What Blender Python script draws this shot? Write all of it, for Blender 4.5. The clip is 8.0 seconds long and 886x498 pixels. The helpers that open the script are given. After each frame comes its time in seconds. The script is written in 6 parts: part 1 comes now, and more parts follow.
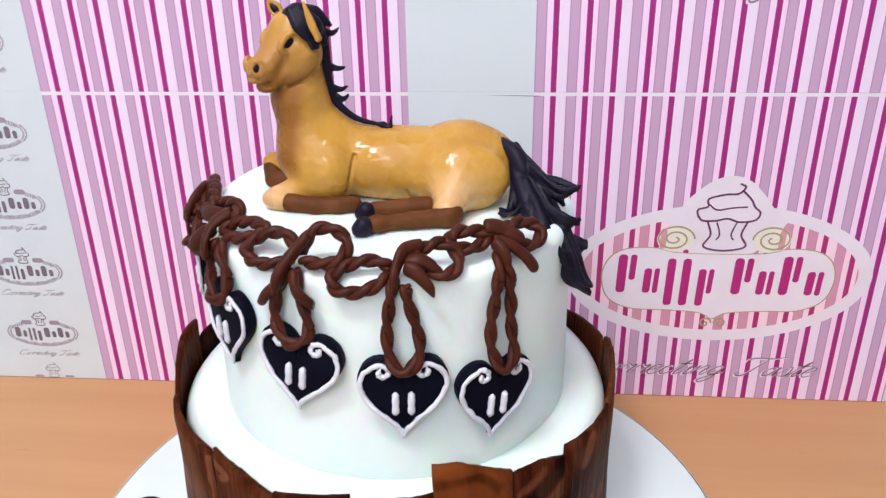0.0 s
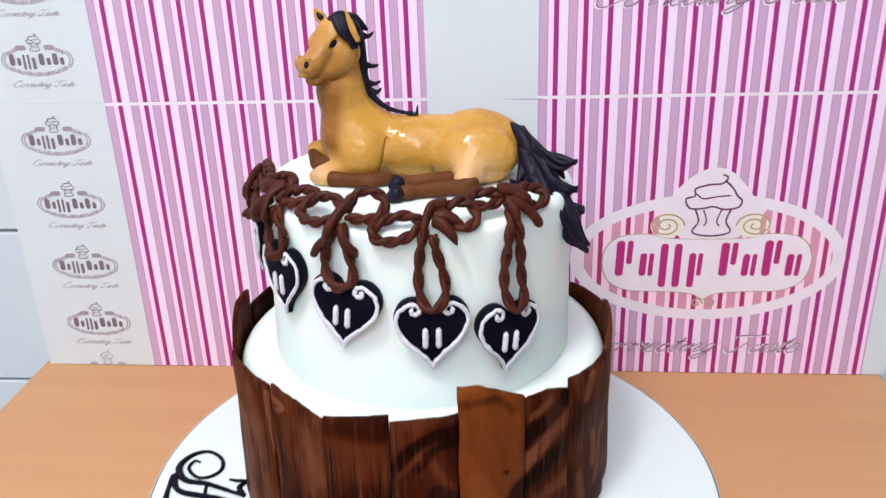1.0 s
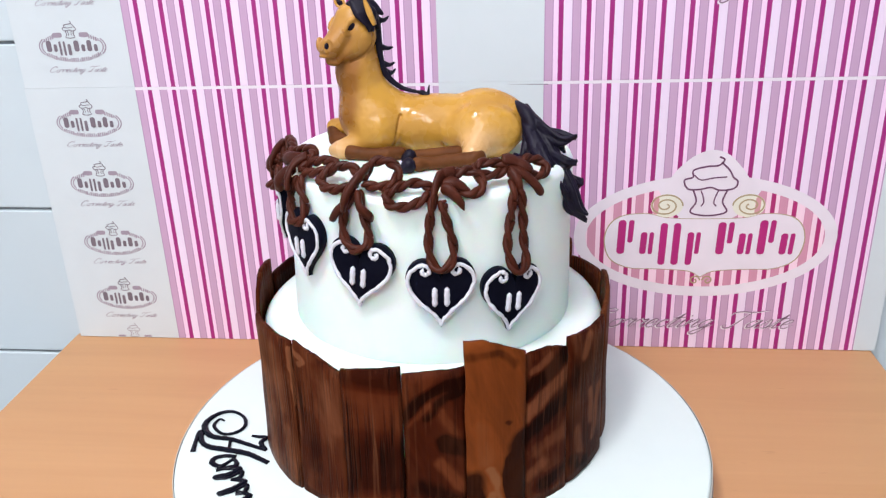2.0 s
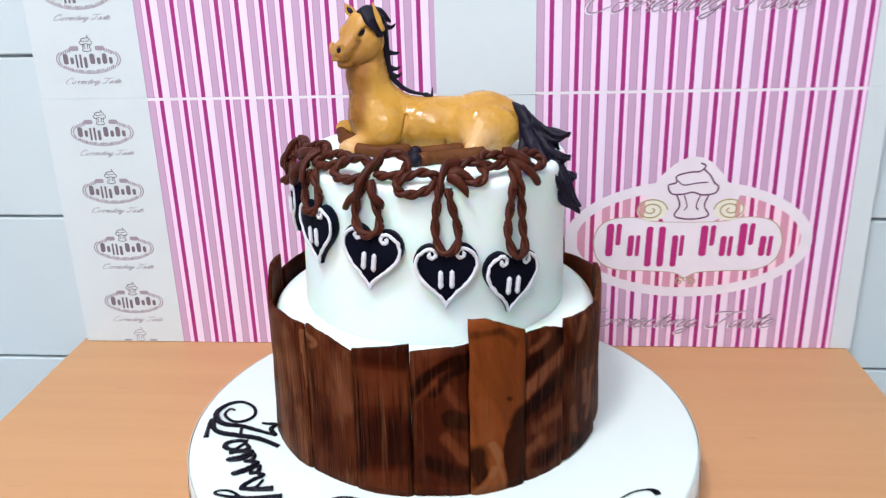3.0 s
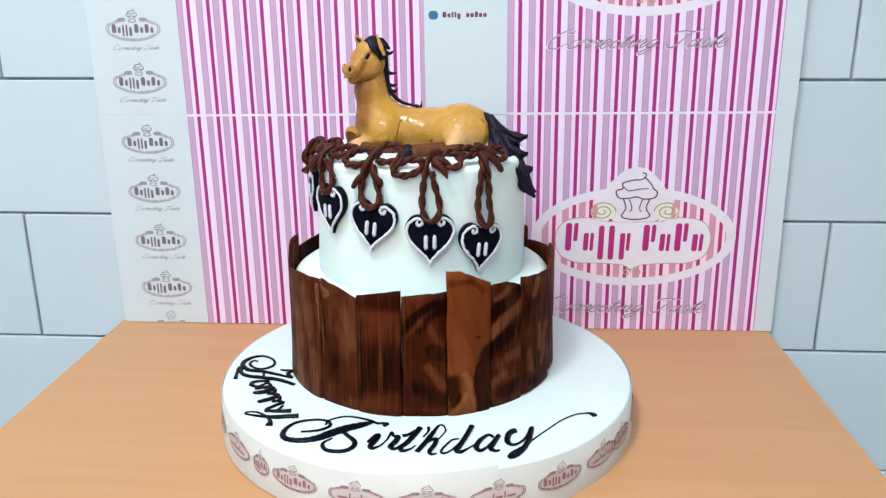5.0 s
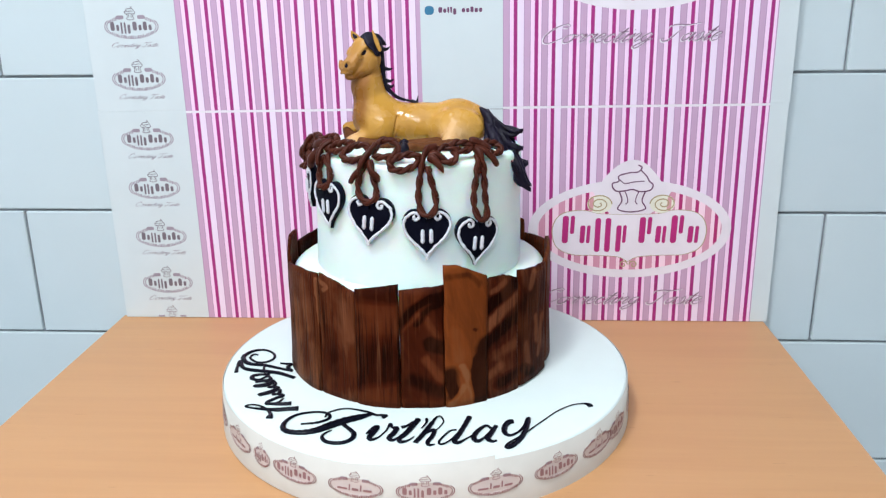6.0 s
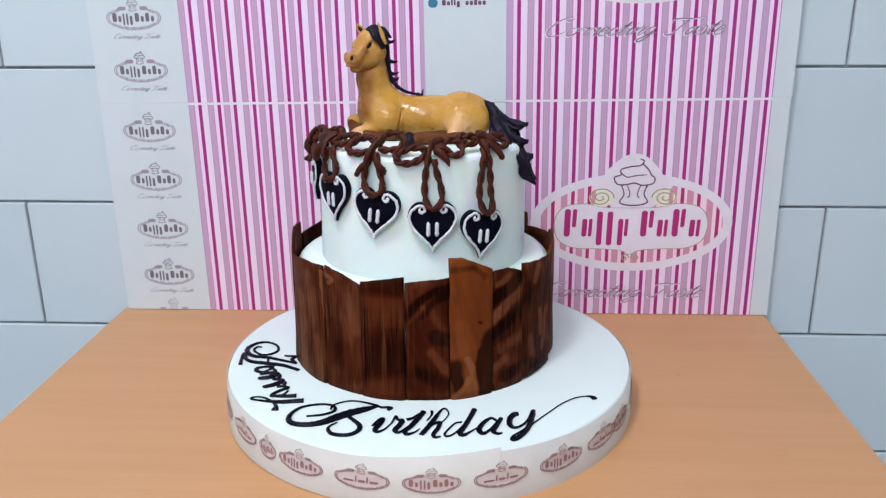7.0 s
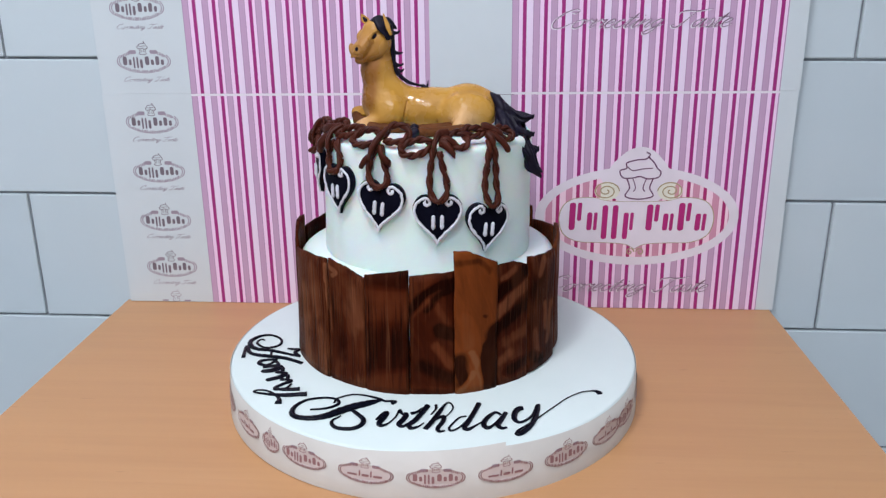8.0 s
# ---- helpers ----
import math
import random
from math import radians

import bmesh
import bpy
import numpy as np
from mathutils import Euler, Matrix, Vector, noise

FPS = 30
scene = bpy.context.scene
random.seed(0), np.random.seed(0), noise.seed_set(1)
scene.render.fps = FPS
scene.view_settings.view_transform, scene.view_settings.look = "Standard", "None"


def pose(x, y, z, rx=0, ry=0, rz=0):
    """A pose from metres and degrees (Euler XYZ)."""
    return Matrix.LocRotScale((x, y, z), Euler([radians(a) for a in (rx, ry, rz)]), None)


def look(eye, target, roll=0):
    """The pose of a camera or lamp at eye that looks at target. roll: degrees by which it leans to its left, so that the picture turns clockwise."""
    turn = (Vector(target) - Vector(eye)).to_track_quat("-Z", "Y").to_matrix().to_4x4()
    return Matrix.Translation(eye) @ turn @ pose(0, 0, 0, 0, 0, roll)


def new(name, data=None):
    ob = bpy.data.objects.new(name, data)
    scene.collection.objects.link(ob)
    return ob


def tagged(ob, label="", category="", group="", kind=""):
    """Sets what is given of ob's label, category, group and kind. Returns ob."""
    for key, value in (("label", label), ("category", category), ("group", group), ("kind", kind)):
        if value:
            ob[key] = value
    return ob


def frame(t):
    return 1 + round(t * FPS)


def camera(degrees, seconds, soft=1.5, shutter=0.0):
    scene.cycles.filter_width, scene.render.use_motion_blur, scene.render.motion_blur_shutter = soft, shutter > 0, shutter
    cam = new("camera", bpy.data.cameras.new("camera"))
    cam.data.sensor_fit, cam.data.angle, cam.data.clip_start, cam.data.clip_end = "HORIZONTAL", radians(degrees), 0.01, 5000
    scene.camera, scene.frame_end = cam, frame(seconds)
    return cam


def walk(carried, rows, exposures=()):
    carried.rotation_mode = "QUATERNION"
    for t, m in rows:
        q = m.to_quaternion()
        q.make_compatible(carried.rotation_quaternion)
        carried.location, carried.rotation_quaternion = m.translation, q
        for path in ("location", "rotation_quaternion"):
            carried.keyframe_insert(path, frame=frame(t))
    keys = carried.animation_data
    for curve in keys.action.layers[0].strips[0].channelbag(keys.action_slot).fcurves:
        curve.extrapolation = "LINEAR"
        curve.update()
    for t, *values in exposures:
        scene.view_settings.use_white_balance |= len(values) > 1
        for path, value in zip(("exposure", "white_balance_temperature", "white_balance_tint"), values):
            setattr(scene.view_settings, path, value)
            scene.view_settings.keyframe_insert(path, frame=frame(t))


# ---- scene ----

# ---------------------------------------------------------------- camera and walk
cam = camera(55.9, 8.0, soft=1.3, shutter=0.5)
PATH = [
    (0, (0.047, -0.027, 0.423), (-0.076, 1.77, -0.446), -0.4),
    (0.5, (0.044, -0.066, 0.422), (-0.083, 1.752, -0.401), -0.0),
    (1, (0.046, -0.116, 0.417), (-0.1, 1.718, -0.366), -1.4),
    (1.5, (0.052, -0.164, 0.415), (-0.104, 1.675, -0.357), -1.0),
    (1.7, (0.052, -0.16, 0.416), (-0.12, 1.67, -0.373), -1.3),
    (2.8, (0.047, -0.186, 0.4), (-0.128, 1.671, -0.322), -1.6),
    (3, (0.041, -0.209, 0.399), (-0.095, 1.658, -0.304), -1.1),
    (3.5, (0.032, -0.274, 0.401), (-0.055, 1.619, -0.24), 0.2),
    (4, (0.03, -0.324, 0.395), (-0.051, 1.584, -0.198), 0.7),
    (4.5, (0.049, -0.365, 0.39), (-0.055, 1.544, -0.195), 0.3),
    (6, (0.063, -0.391, 0.394), (-0.057, 1.513, -0.207), -0.7),
    (6.5, (0.06, -0.392, 0.394), (-0.065, 1.506, -0.225), -0.7),
    (7, (0.053, -0.393, 0.395), (-0.052, 1.506, -0.223), -0.4),
    (7.5, (0.05, -0.391, 0.393), (-0.051, 1.509, -0.225), -0.1),
    (8, (0.05, -0.388, 0.393), (-0.059, 1.506, -0.24), -0.2),
]
EXPOSURE = [(0.0, -0.35, 6440, 22.0), (1.5, -0.28, 6420, 20.5), (3.0, -0.26, 6300, 17.0), (4.5, -0.30, 6140, 11.5), (6.5, -0.33, 6130, 13.0), (6.8, -0.58, 6110, 18.0), (7.5, -0.62, 6100, 19.0), (8.0, -0.72, 6100, 19.0)]
walk(cam, [(t, look(eye, target, roll)) for t, eye, target, roll in PATH], EXPOSURE)

# ---------------------------------------------------------------- world and lamps
FLOOR, CEIL = -0.75, 1.90
world = bpy.data.worlds.new("world")
scene.world = world
world.use_nodes = True
world.node_tree.nodes["Background"].inputs[0].default_value = (0.8, 0.9, 1.0, 1)
world.node_tree.nodes["Background"].inputs[1].default_value = 0.15


def panel_lamp(name, x, y, size, power, colour):
    data = bpy.data.lights.new(name, "AREA")
    data.shape, data.size, data.energy, data.color = "SQUARE", size, power, colour
    ob = new(name, data)
    ob.matrix_world = pose(x, y, CEIL - 0.035)
    return ob


# none in view; the wide third panel is added as fill light
LAMPS = [(-0.42, -0.40, 0.28, 29.0), (0.10, -0.46, 0.30, 7.0), (-0.42, -1.7, 1.00, 34.0)]
for lx, ly, ls, lp in LAMPS:
    panel_lamp("lamp", lx, ly, ls, lp, (0.965, 1.0, 0.985))


# ---------------------------------------------------------------- materials
def nodes_of(name):
    m = bpy.data.materials.new(name)
    m.use_nodes = True
    nt = m.node_tree
    return m, nt, nt.nodes, nt.links, nt.nodes["Principled BSDF"]


def mix_rgb(nt, fac, a, b, mode="MIX"):
    n = nt.nodes.new("ShaderNodeMix")
    n.data_type, n.blend_type = "RGBA", mode
    for sock, v in ((n.inputs[0], fac), (n.inputs[6], a), (n.inputs[7], b)):
        if isinstance(v, (float, int)):
            sock.default_value = v
        elif isinstance(v, tuple):
            sock.default_value = (*v, 1)
        else:
            nt.links.new(v, sock)
    return n.outputs[2]


def calc(nt, op, a, b=None, c=None):
    n = nt.nodes.new("ShaderNodeMath")
    n.operation = op
    for i, v in enumerate((a, b, c)):
        if v is None:
            continue
        if isinstance(v, (float, int)):
            n.inputs[i].default_value = v
        else:
            nt.links.new(v, n.inputs[i])
    return n.outputs[0]


def noise_of(nt, scale, detail=4.0, stretch=(1, 1, 1), distort=0.0, rough=0.55, coord="Object"):
    tc, mp, nz = nt.nodes.new("ShaderNodeTexCoord"), nt.nodes.new("ShaderNodeMapping"), nt.nodes.new("ShaderNodeTexNoise")
    mp.inputs["Scale"].default_value = stretch
    nt.links.new(tc.outputs[coord], mp.inputs[0])
    nt.links.new(mp.outputs[0], nz.inputs["Vector"])
    nz.inputs["Scale"].default_value, nz.inputs["Detail"].default_value = scale, detail
    nz.inputs["Distortion"].default_value, nz.inputs["Roughness"].default_value = distort, rough
    return nz.outputs["Fac"]


def ramp(nt, fac, stops):
    n = nt.nodes.new("ShaderNodeValToRGB")
    nt.links.new(fac, n.inputs[0])
    el = n.color_ramp.elements
    while len(el) < len(stops):
        el.new(0.5)
    for e, (p, c) in zip(el, stops):
        e.position = p
        e.color = (*c, 1) if isinstance(c, tuple) else (c, c, c, 1)
    return n.outputs[0]


def bump(nt, bs, height, strength, dist, after=None):
    n = nt.nodes.new("ShaderNodeBump")
    n.inputs["Strength"].default_value, n.inputs["Distance"].default_value = strength, dist
    nt.links.new(height, n.inputs["Height"])
    if after:
        nt.links.new(after, n.inputs["Normal"])
    nt.links.new(n.outputs[0], bs.inputs["Normal"])
    return n.outputs[0]


def soft_mat(name, a, b, rough=0.5, scale=40, fine=400, relief=0.15, dist=0.0006, coat=0.0, sss=0.0, spec=0.5):
    """Paste, sugar, paint: two tones at a broad scale, fine relief and uneven gloss."""
    m, nt, N, L, bs = nodes_of(name)
    broad, small = noise_of(nt, scale, 3), noise_of(nt, fine, 3)
    L.new(mix_rgb(nt, ramp(nt, broad, [(0.3, 0.0), (0.7, 1.0)]), a, b), bs.inputs["Base Color"])
    r = calc(nt, "MULTIPLY_ADD", broad, 0.25, rough - 0.12)
    L.new(r, bs.inputs["Roughness"])
    bs.inputs["Coat Weight"].default_value, bs.inputs["Coat Roughness"].default_value = coat, 0.15
    bs.inputs["Specular IOR Level"].default_value = spec
    if sss:
        bs.inputs["Subsurface Weight"].default_value, bs.inputs["Subsurface Scale"].default_value = sss, 0.004
    bump(nt, bs, small, relief, dist)
    return m


M = {}
M["fondant"] = soft_mat("white_fondant", (0.78, 0.885, 0.845), (0.81, 0.905, 0.87), 0.5, 25, 260, 0.12, 0.0005, sss=0.5)
M["board_white"] = soft_mat("white_board_icing", (0.69, 0.79, 0.76), (0.725, 0.815, 0.785), 0.45, 18, 300, 0.06, 0.0004)
M["rope"] = soft_mat("brown_sugar_paste", (0.040, 0.0076, 0.0033), (0.074, 0.0160, 0.0070), 0.46, 60, 420, 0.45, 0.0006, spec=0.16)
M["cookie"] = soft_mat("dark_navy_paste", (0.0024, 0.0026, 0.008), (0.005, 0.0055, 0.013), 0.55, 80, 500, 0.2, 0.0003, spec=0.035)
M["icing"] = soft_mat("white_royal_icing", (0.62, 0.63, 0.68), (0.70, 0.71, 0.75), 0.55, 200, 900, 0.3, 0.0004, sss=0.05)
M["gel"] = soft_mat("black_piping_gel", (0.0022, 0.0028, 0.007), (0.0045, 0.0055, 0.012), 0.22, 200, 600, 0.2, 0.0003, coat=0.04, spec=0.10)
M["leg"] = soft_mat("brown_leg_paste", (0.088, 0.029, 0.0085), (0.145, 0.050, 0.0155), 0.52, 90, 320, 0.3, 0.0006, spec=0.10)
M["hair"] = soft_mat("black_violet_paste", (0.0045, 0.0033, 0.009), (0.012, 0.0090, 0.022), 0.46, 70, 500, 0.4, 0.0005, spec=0.16)
M["ceiling"] = soft_mat("white_ceiling_paint", (0.75, 0.76, 0.76), (0.8, 0.8, 0.8), 0.9, 4, 90, 0.2, 0.001)
M["wall_paint"] = soft_mat("pale_wall_paint", (0.62, 0.66, 0.70), (0.68, 0.71, 0.74), 0.8, 3, 90, 0.2, 0.001)
M["floor"] = soft_mat("grey_floor_tile", (0.30, 0.30, 0.30), (0.38, 0.38, 0.37), 0.4, 5, 60, 0.2, 0.001)
M["grout"] = soft_mat("grey_grout", (0.17, 0.185, 0.20), (0.34, 0.36, 0.38), 0.9, 30, 300, 0.5, 0.001)
M["white_metal"] = soft_mat("white_fitting", (0.75, 0.75, 0.75), (0.8, 0.8, 0.8), 0.4, 10, 200, 0.05, 0.0005)


def tile_mat():
    m, nt, N, L, bs = nodes_of("white_glazed_tile")
    oi = N.new("ShaderNodeObjectInfo")
    broad = noise_of(nt, 9, 3)
    base = mix_rgb(nt, broad, (0.545, 0.63, 0.650), (0.60, 0.675, 0.695))
    tone = mix_rgb(nt, oi.outputs["Random"], (0.94, 0.95, 0.96), (1.0, 1.0, 1.0))
    L.new(mix_rgb(nt, 1.0, base, tone, "MULTIPLY"), bs.inputs["Base Color"])
    L.new(calc(nt, "MULTIPLY_ADD", noise_of(nt, 30, 3), 0.12, 0.30), bs.inputs["Roughness"])
    bump(nt, bs, noise_of(nt, 10, 2), 0.03, 0.002)
    return m


M["tile"] = tile_mat()


def table_mat():
    m, nt, N, L, bs = nodes_of("beige_wood_laminate")
    grain = noise_of(nt, 30, 5, (0.09, 1.2, 1.0), 0.6)
    fine = noise_of(nt, 160, 3, (0.03, 1.0, 1.0), 0.2)
    knots = noise_of(nt, 7, 2, (0.8, 2.6, 1.0), 0.4)
    base = ramp(nt, grain, [(0.28, (0.515, 0.262, 0.110)), (0.52, (0.545, 0.284, 0.123)), (0.78, (0.568, 0.302, 0.135))])
    streak = mix_rgb(nt, ramp(nt, fine, [(0.35, 0.12), (0.6, 0.0)]), base, (0.45, 0.225, 0.100))
    flecks = mix_rgb(nt, ramp(nt, knots, [(0.72, 0.0), (0.80, 0.35)]), streak, (0.38, 0.18, 0.08))
    pores = noise_of(nt, 210, 2, (0.16, 1.0, 1.0), 0.0)
    flecks = mix_rgb(nt, ramp(nt, pores, [(0.70, 0.0), (0.78, 0.30)]), flecks, (0.33, 0.150, 0.065))
    L.new(flecks, bs.inputs["Base Color"])
    L.new(calc(nt, "MULTIPLY_ADD", grain, 0.18, 0.30), bs.inputs["Roughness"])
    bump(nt, bs, fine, 0.08, 0.0004)
    return m


M["table"] = table_mat()


def mixed(a, b, f):
    return tuple(p + (q - p) * f for p, q in zip(a, b))


def plank_mat(name, dark, mid, light, scored, layers, turn, dusty=0.0, strokes=()):
    """Chocolate paste folded in soft-edged layers, with grain scored along the height and dusty worn patches."""
    m, nt, N, L, bs = nodes_of(name)
    oi, tc, add, off = N.new("ShaderNodeObjectInfo"), N.new("ShaderNodeTexCoord"), N.new("ShaderNodeVectorMath"), N.new("ShaderNodeCombineXYZ")
    L.new(calc(nt, "MULTIPLY", oi.outputs["Random"], 7.0), off.inputs[0])
    L.new(calc(nt, "MULTIPLY", oi.outputs["Random"], 3.0), off.inputs[2])
    L.new(tc.outputs["Object"], add.inputs[0])
    L.new(off.outputs[0], add.inputs[1])

    def nz(scale, detail, stretch, distort, slant=0.0):
        r, a, b = N.new("ShaderNodeMapping"), N.new("ShaderNodeMapping"), N.new("ShaderNodeTexNoise")
        r.inputs["Rotation"].default_value = (0, slant, 0)
        a.inputs["Scale"].default_value = stretch
        L.new(add.outputs[0], r.inputs[0])
        L.new(r.outputs[0], a.inputs[0])
        L.new(a.outputs[0], b.inputs["Vector"])
        b.inputs["Scale"].default_value, b.inputs["Detail"].default_value, b.inputs["Distortion"].default_value = scale, detail, distort
        return b.outputs["Fac"]

    sep = N.new("ShaderNodeSeparateXYZ")
    L.new(tc.outputs["Object"], sep.inputs[0])
    along = calc(nt, "MULTIPLY", calc(nt, "ARCTAN2", sep.outputs[0], calc(nt, "MULTIPLY", sep.outputs[1], -1.0)), 0.127)
    flow = nz(9, 0.6, (0.45, 0.8, 1.9), 0.7, turn)
    fold = calc(nt, "FRACT", calc(nt, "MULTIPLY", flow, layers))
    fold = ramp(nt, fold, [(0.0, 0.0), (0.30, 0.25), (0.72, 1.0), (0.86, 0.9), (1.0, 0.0)])
    smear = nz(42, 3, (2.4, 2.4, 0.5), 0.6, turn * 0.5)
    tone = calc(nt, "MULTIPLY_ADD", smear, 0.5, calc(nt, "MULTIPLY_ADD", fold, 0.18 if strokes else 0.75, 0.10 if strokes else -0.25))
    if strokes:
        u = calc(nt, "ADD", along, calc(nt, "MULTIPLY_ADD", nz(34, 2, (1, 1, 1), 0.5), 0.010, -0.005))
        v = calc(nt, "ADD", sep.outputs[2], calc(nt, "MULTIPLY_ADD", nz(30, 2, (1, 1, 1), 0.5, 1.0), 0.010, -0.005))
    for wide, amount, *line in strokes:
        # a smeared fold: soft-edged, along a line of (u, height) in millimetres
        near = None
        for (ua, va), (ub, vb) in zip(line, line[1:]):
            ua, va, ub, vb = (q / 1000 for q in (ua, va, ub, vb))
            du, dv = ub - ua, vb - va
            size = du * du + dv * dv
            t = calc(nt, "MULTIPLY_ADD", u, du / size, calc(nt, "MULTIPLY_ADD", v, dv / size, -(ua * du + va * dv) / size))
            t.node.use_clamp = True
            eu = calc(nt, "SUBTRACT", u, calc(nt, "MULTIPLY_ADD", t, du, ua))
            ev = calc(nt, "SUBTRACT", v, calc(nt, "MULTIPLY_ADD", t, dv, va))
            d = calc(nt, "SQRT", calc(nt, "ADD", calc(nt, "MULTIPLY", eu, eu), calc(nt, "MULTIPLY", ev, ev)))
            near = d if near is None else calc(nt, "MINIMUM", near, d)
        soft = N.new("ShaderNodeMapRange")
        soft.interpolation_type = "SMOOTHSTEP"
        soft.inputs["From Min"].default_value, soft.inputs["From Max"].default_value = wide / 900, wide / 4500
        L.new(near, soft.inputs["Value"])
        tone = calc(nt, "MULTIPLY_ADD", soft.outputs[0], 1.25 * amount, tone)
    col = ramp(nt, tone, [(0.08, dark), (0.45, mid), (0.85, light)])
    patch = ramp(nt, nz(24, 2, (1, 1, 0.6), 0.5), [(0.40, 0.15), (0.58, 1.0)])
    grain = ramp(nt, nz(75, 2, (5.0, 5.0, 0.07), 0.12), [(0.36, 1.0), (0.46, 0.0)])
    fine = ramp(nt, nz(190, 1, (4.0, 4.0, 0.05), 0.08), [(0.36, 0.6), (0.47, 0.0)])
    lines = calc(nt, "MULTIPLY", calc(nt, "MAXIMUM", grain, fine), calc(nt, "MULTIPLY", patch, scored))
    dust = calc(nt, "MULTIPLY", ramp(nt, nz(34, 3, (1.6, 1.6, 0.45), 0.8), [(0.50, 0.0), (0.66, 1.0)]), dusty)
    col = mix_rgb(nt, dust, col, (0.135, 0.044, 0.017))
    # scored grooves are darkened and ridges lightened in the colour itself
    ridge = ramp(nt, nz(88, 2, (4.5, 4.5, 0.10), 0.15), [(0.55, 0.0), (0.66, 1.0)])
    ridge = calc(nt, "MULTIPLY", ridge, calc(nt, "MULTIPLY", ramp(nt, nz(19, 3, (1, 1, 0.5), 0.4), [(0.42, 0.0), (0.60, 1.0)]), 0.55 * scored))
    col = mix_rgb(nt, ridge, col, (0.165, 0.0600, 0.0260))
    col = mix_rgb(nt, 1.0, col, mix_rgb(nt, oi.outputs["Random"], (0.90, 0.90, 0.90), (1.06, 1.06, 1.06)), "MULTIPLY")
    L.new(mix_rgb(nt, lines, col, (0.0055, 0.0016, 0.0008)), bs.inputs["Base Color"])
    L.new(calc(nt, "MULTIPLY_ADD", fold, -0.10, 0.50), bs.inputs["Roughness"])
    bs.inputs["Specular IOR Level"].default_value = 0.025
    first = N.new("ShaderNodeBump")
    first.inputs["Strength"].default_value, first.inputs["Distance"].default_value = 0.35, 0.0012
    L.new(calc(nt, "ADD", fold, smear), first.inputs["Height"])
    bump(nt, bs, calc(nt, "MULTIPLY", lines, -1.0), 0.25 + 0.5 * scored, 0.0009, first.outputs[0])
    return m


CHOC = ((0.010, 0.0013, 0.0004), (0.048, 0.0078, 0.0020), (0.150, 0.0375, 0.0125))
ARCHED = ((5, -0.40, (-8, 75), (3, 91), (19, 101), (32, 105)), (4, -0.28, (9, 80), (20, 93), (32, 99)), (8, -0.50, (19, 60), (31, 55)), (7, 0.26, (15, 46), (30, 27)), (5, 0.16, (-4, 75), (8, 85)),
          (9, -0.22, (4, 27), (28, 16)), (6, 0.10, (-6, 6), (32, 5)), (5, 0.12, (18, 82), (24, 66)))
CORNERED = ((12, -0.55, (72, 54), (66, 34), (64, 0)), (8, -0.50, (62, 40), (58, 20), (60, 4)), (9, -0.36, (35, 31), (38, 12)), (4, 0.46, (46, 37), (54, 19), (56, 2)), (4, 0.36, (48, 17), (35, 2)),
            (4, -0.13, (33, 121), (52, 120), (63, 111)), (2.2, -0.16, (58, 71), (60, 70)), (8, 0.08, (40, 70), (42, 45)))
BANDED = ((9, -0.40, (70, 86), (85, 93), (108, 106)), (5, 0.28, (76, 100), (90, 107)), (9, 0.42, (70, 68), (90, 84), (110, 92)), (8, -0.30, (70, 55), (92, 66), (110, 73)), (8, 0.14, (74, 40), (108, 46)),
          (8, -0.34, (84, 12), (102, 16)), (6, 0.16, (72, 22), (84, 28)))
PATCHED = ((22, -0.22, (112, 78), (155, 82)), (6, 0.44, (124, 94), (128, 107)), (6, 0.36, (133, 60), (135, 40)), (6, 0.32, (147, 56), (138, 24)), (7, 0.26, (116, 40), (122, 14)), (7, -0.30, (110, 18), (128, 8)))
# pale chipped edges; the stroke from (-86, 107) paints a fold's highlight
WORN_AND_LIT = ((13, 0.28, (-128, 70), (-122, 4)), (10, 0.22, (-108, 100), (-104, 60)), (2.5, 0.55, (-88.5, 108), (-87.5, 66)), (3, 0.50, (-86, 107), (-76, 103), (-80, 99)), (9, 0.16, (-96, 40), (-94, 6)), (9, -0.24, (-76, 62), (-72, 26)), (7, 0.14, (-58, 92), (-52, 60)))
M["plank"] = plank_mat("brown_marbled_paste", *CHOC, 0.45, 4.0, 0.75, 0.15)
M["plank_arched"] = plank_mat("brown_arched_paste", *CHOC, 0.45, 2.0, 0.75, 0.15, ARCHED)
M["plank_band"] = plank_mat("brown_banded_paste", CHOC[0], CHOC[1], (0.175, 0.0550, 0.0230), 0.50, 2.0, 0.80, 0.25, BANDED)
M["plank_patched"] = plank_mat("brown_patched_paste", CHOC[0], CHOC[1], (0.175, 0.0580, 0.0250), 0.50, 2.0, 0.80, 0.25, PATCHED)
M["plank_scored"] = plank_mat("brown_scored_paste", mixed(CHOC[1], CHOC[0], 0.6), CHOC[1], mixed(CHOC[1], CHOC[2], 0.40), 0.85, 2.0, 0.2, 0.18)
M["plank_worn"] = plank_mat("worn_brown_paste", mixed(CHOC[1], CHOC[0], 0.6), mixed(CHOC[1], CHOC[2], 0.15), (0.170, 0.0600, 0.0260), 0.80, 2.0, 0.3, 0.30, WORN_AND_LIT)
M["plank_light"] = plank_mat("light_brown_marbled_paste", (0.026, 0.0058, 0.0018), (0.190, 0.0450, 0.0094), (0.230, 0.0820, 0.0300), 0.12, 2.0, 0.6, 0.1, CORNERED)


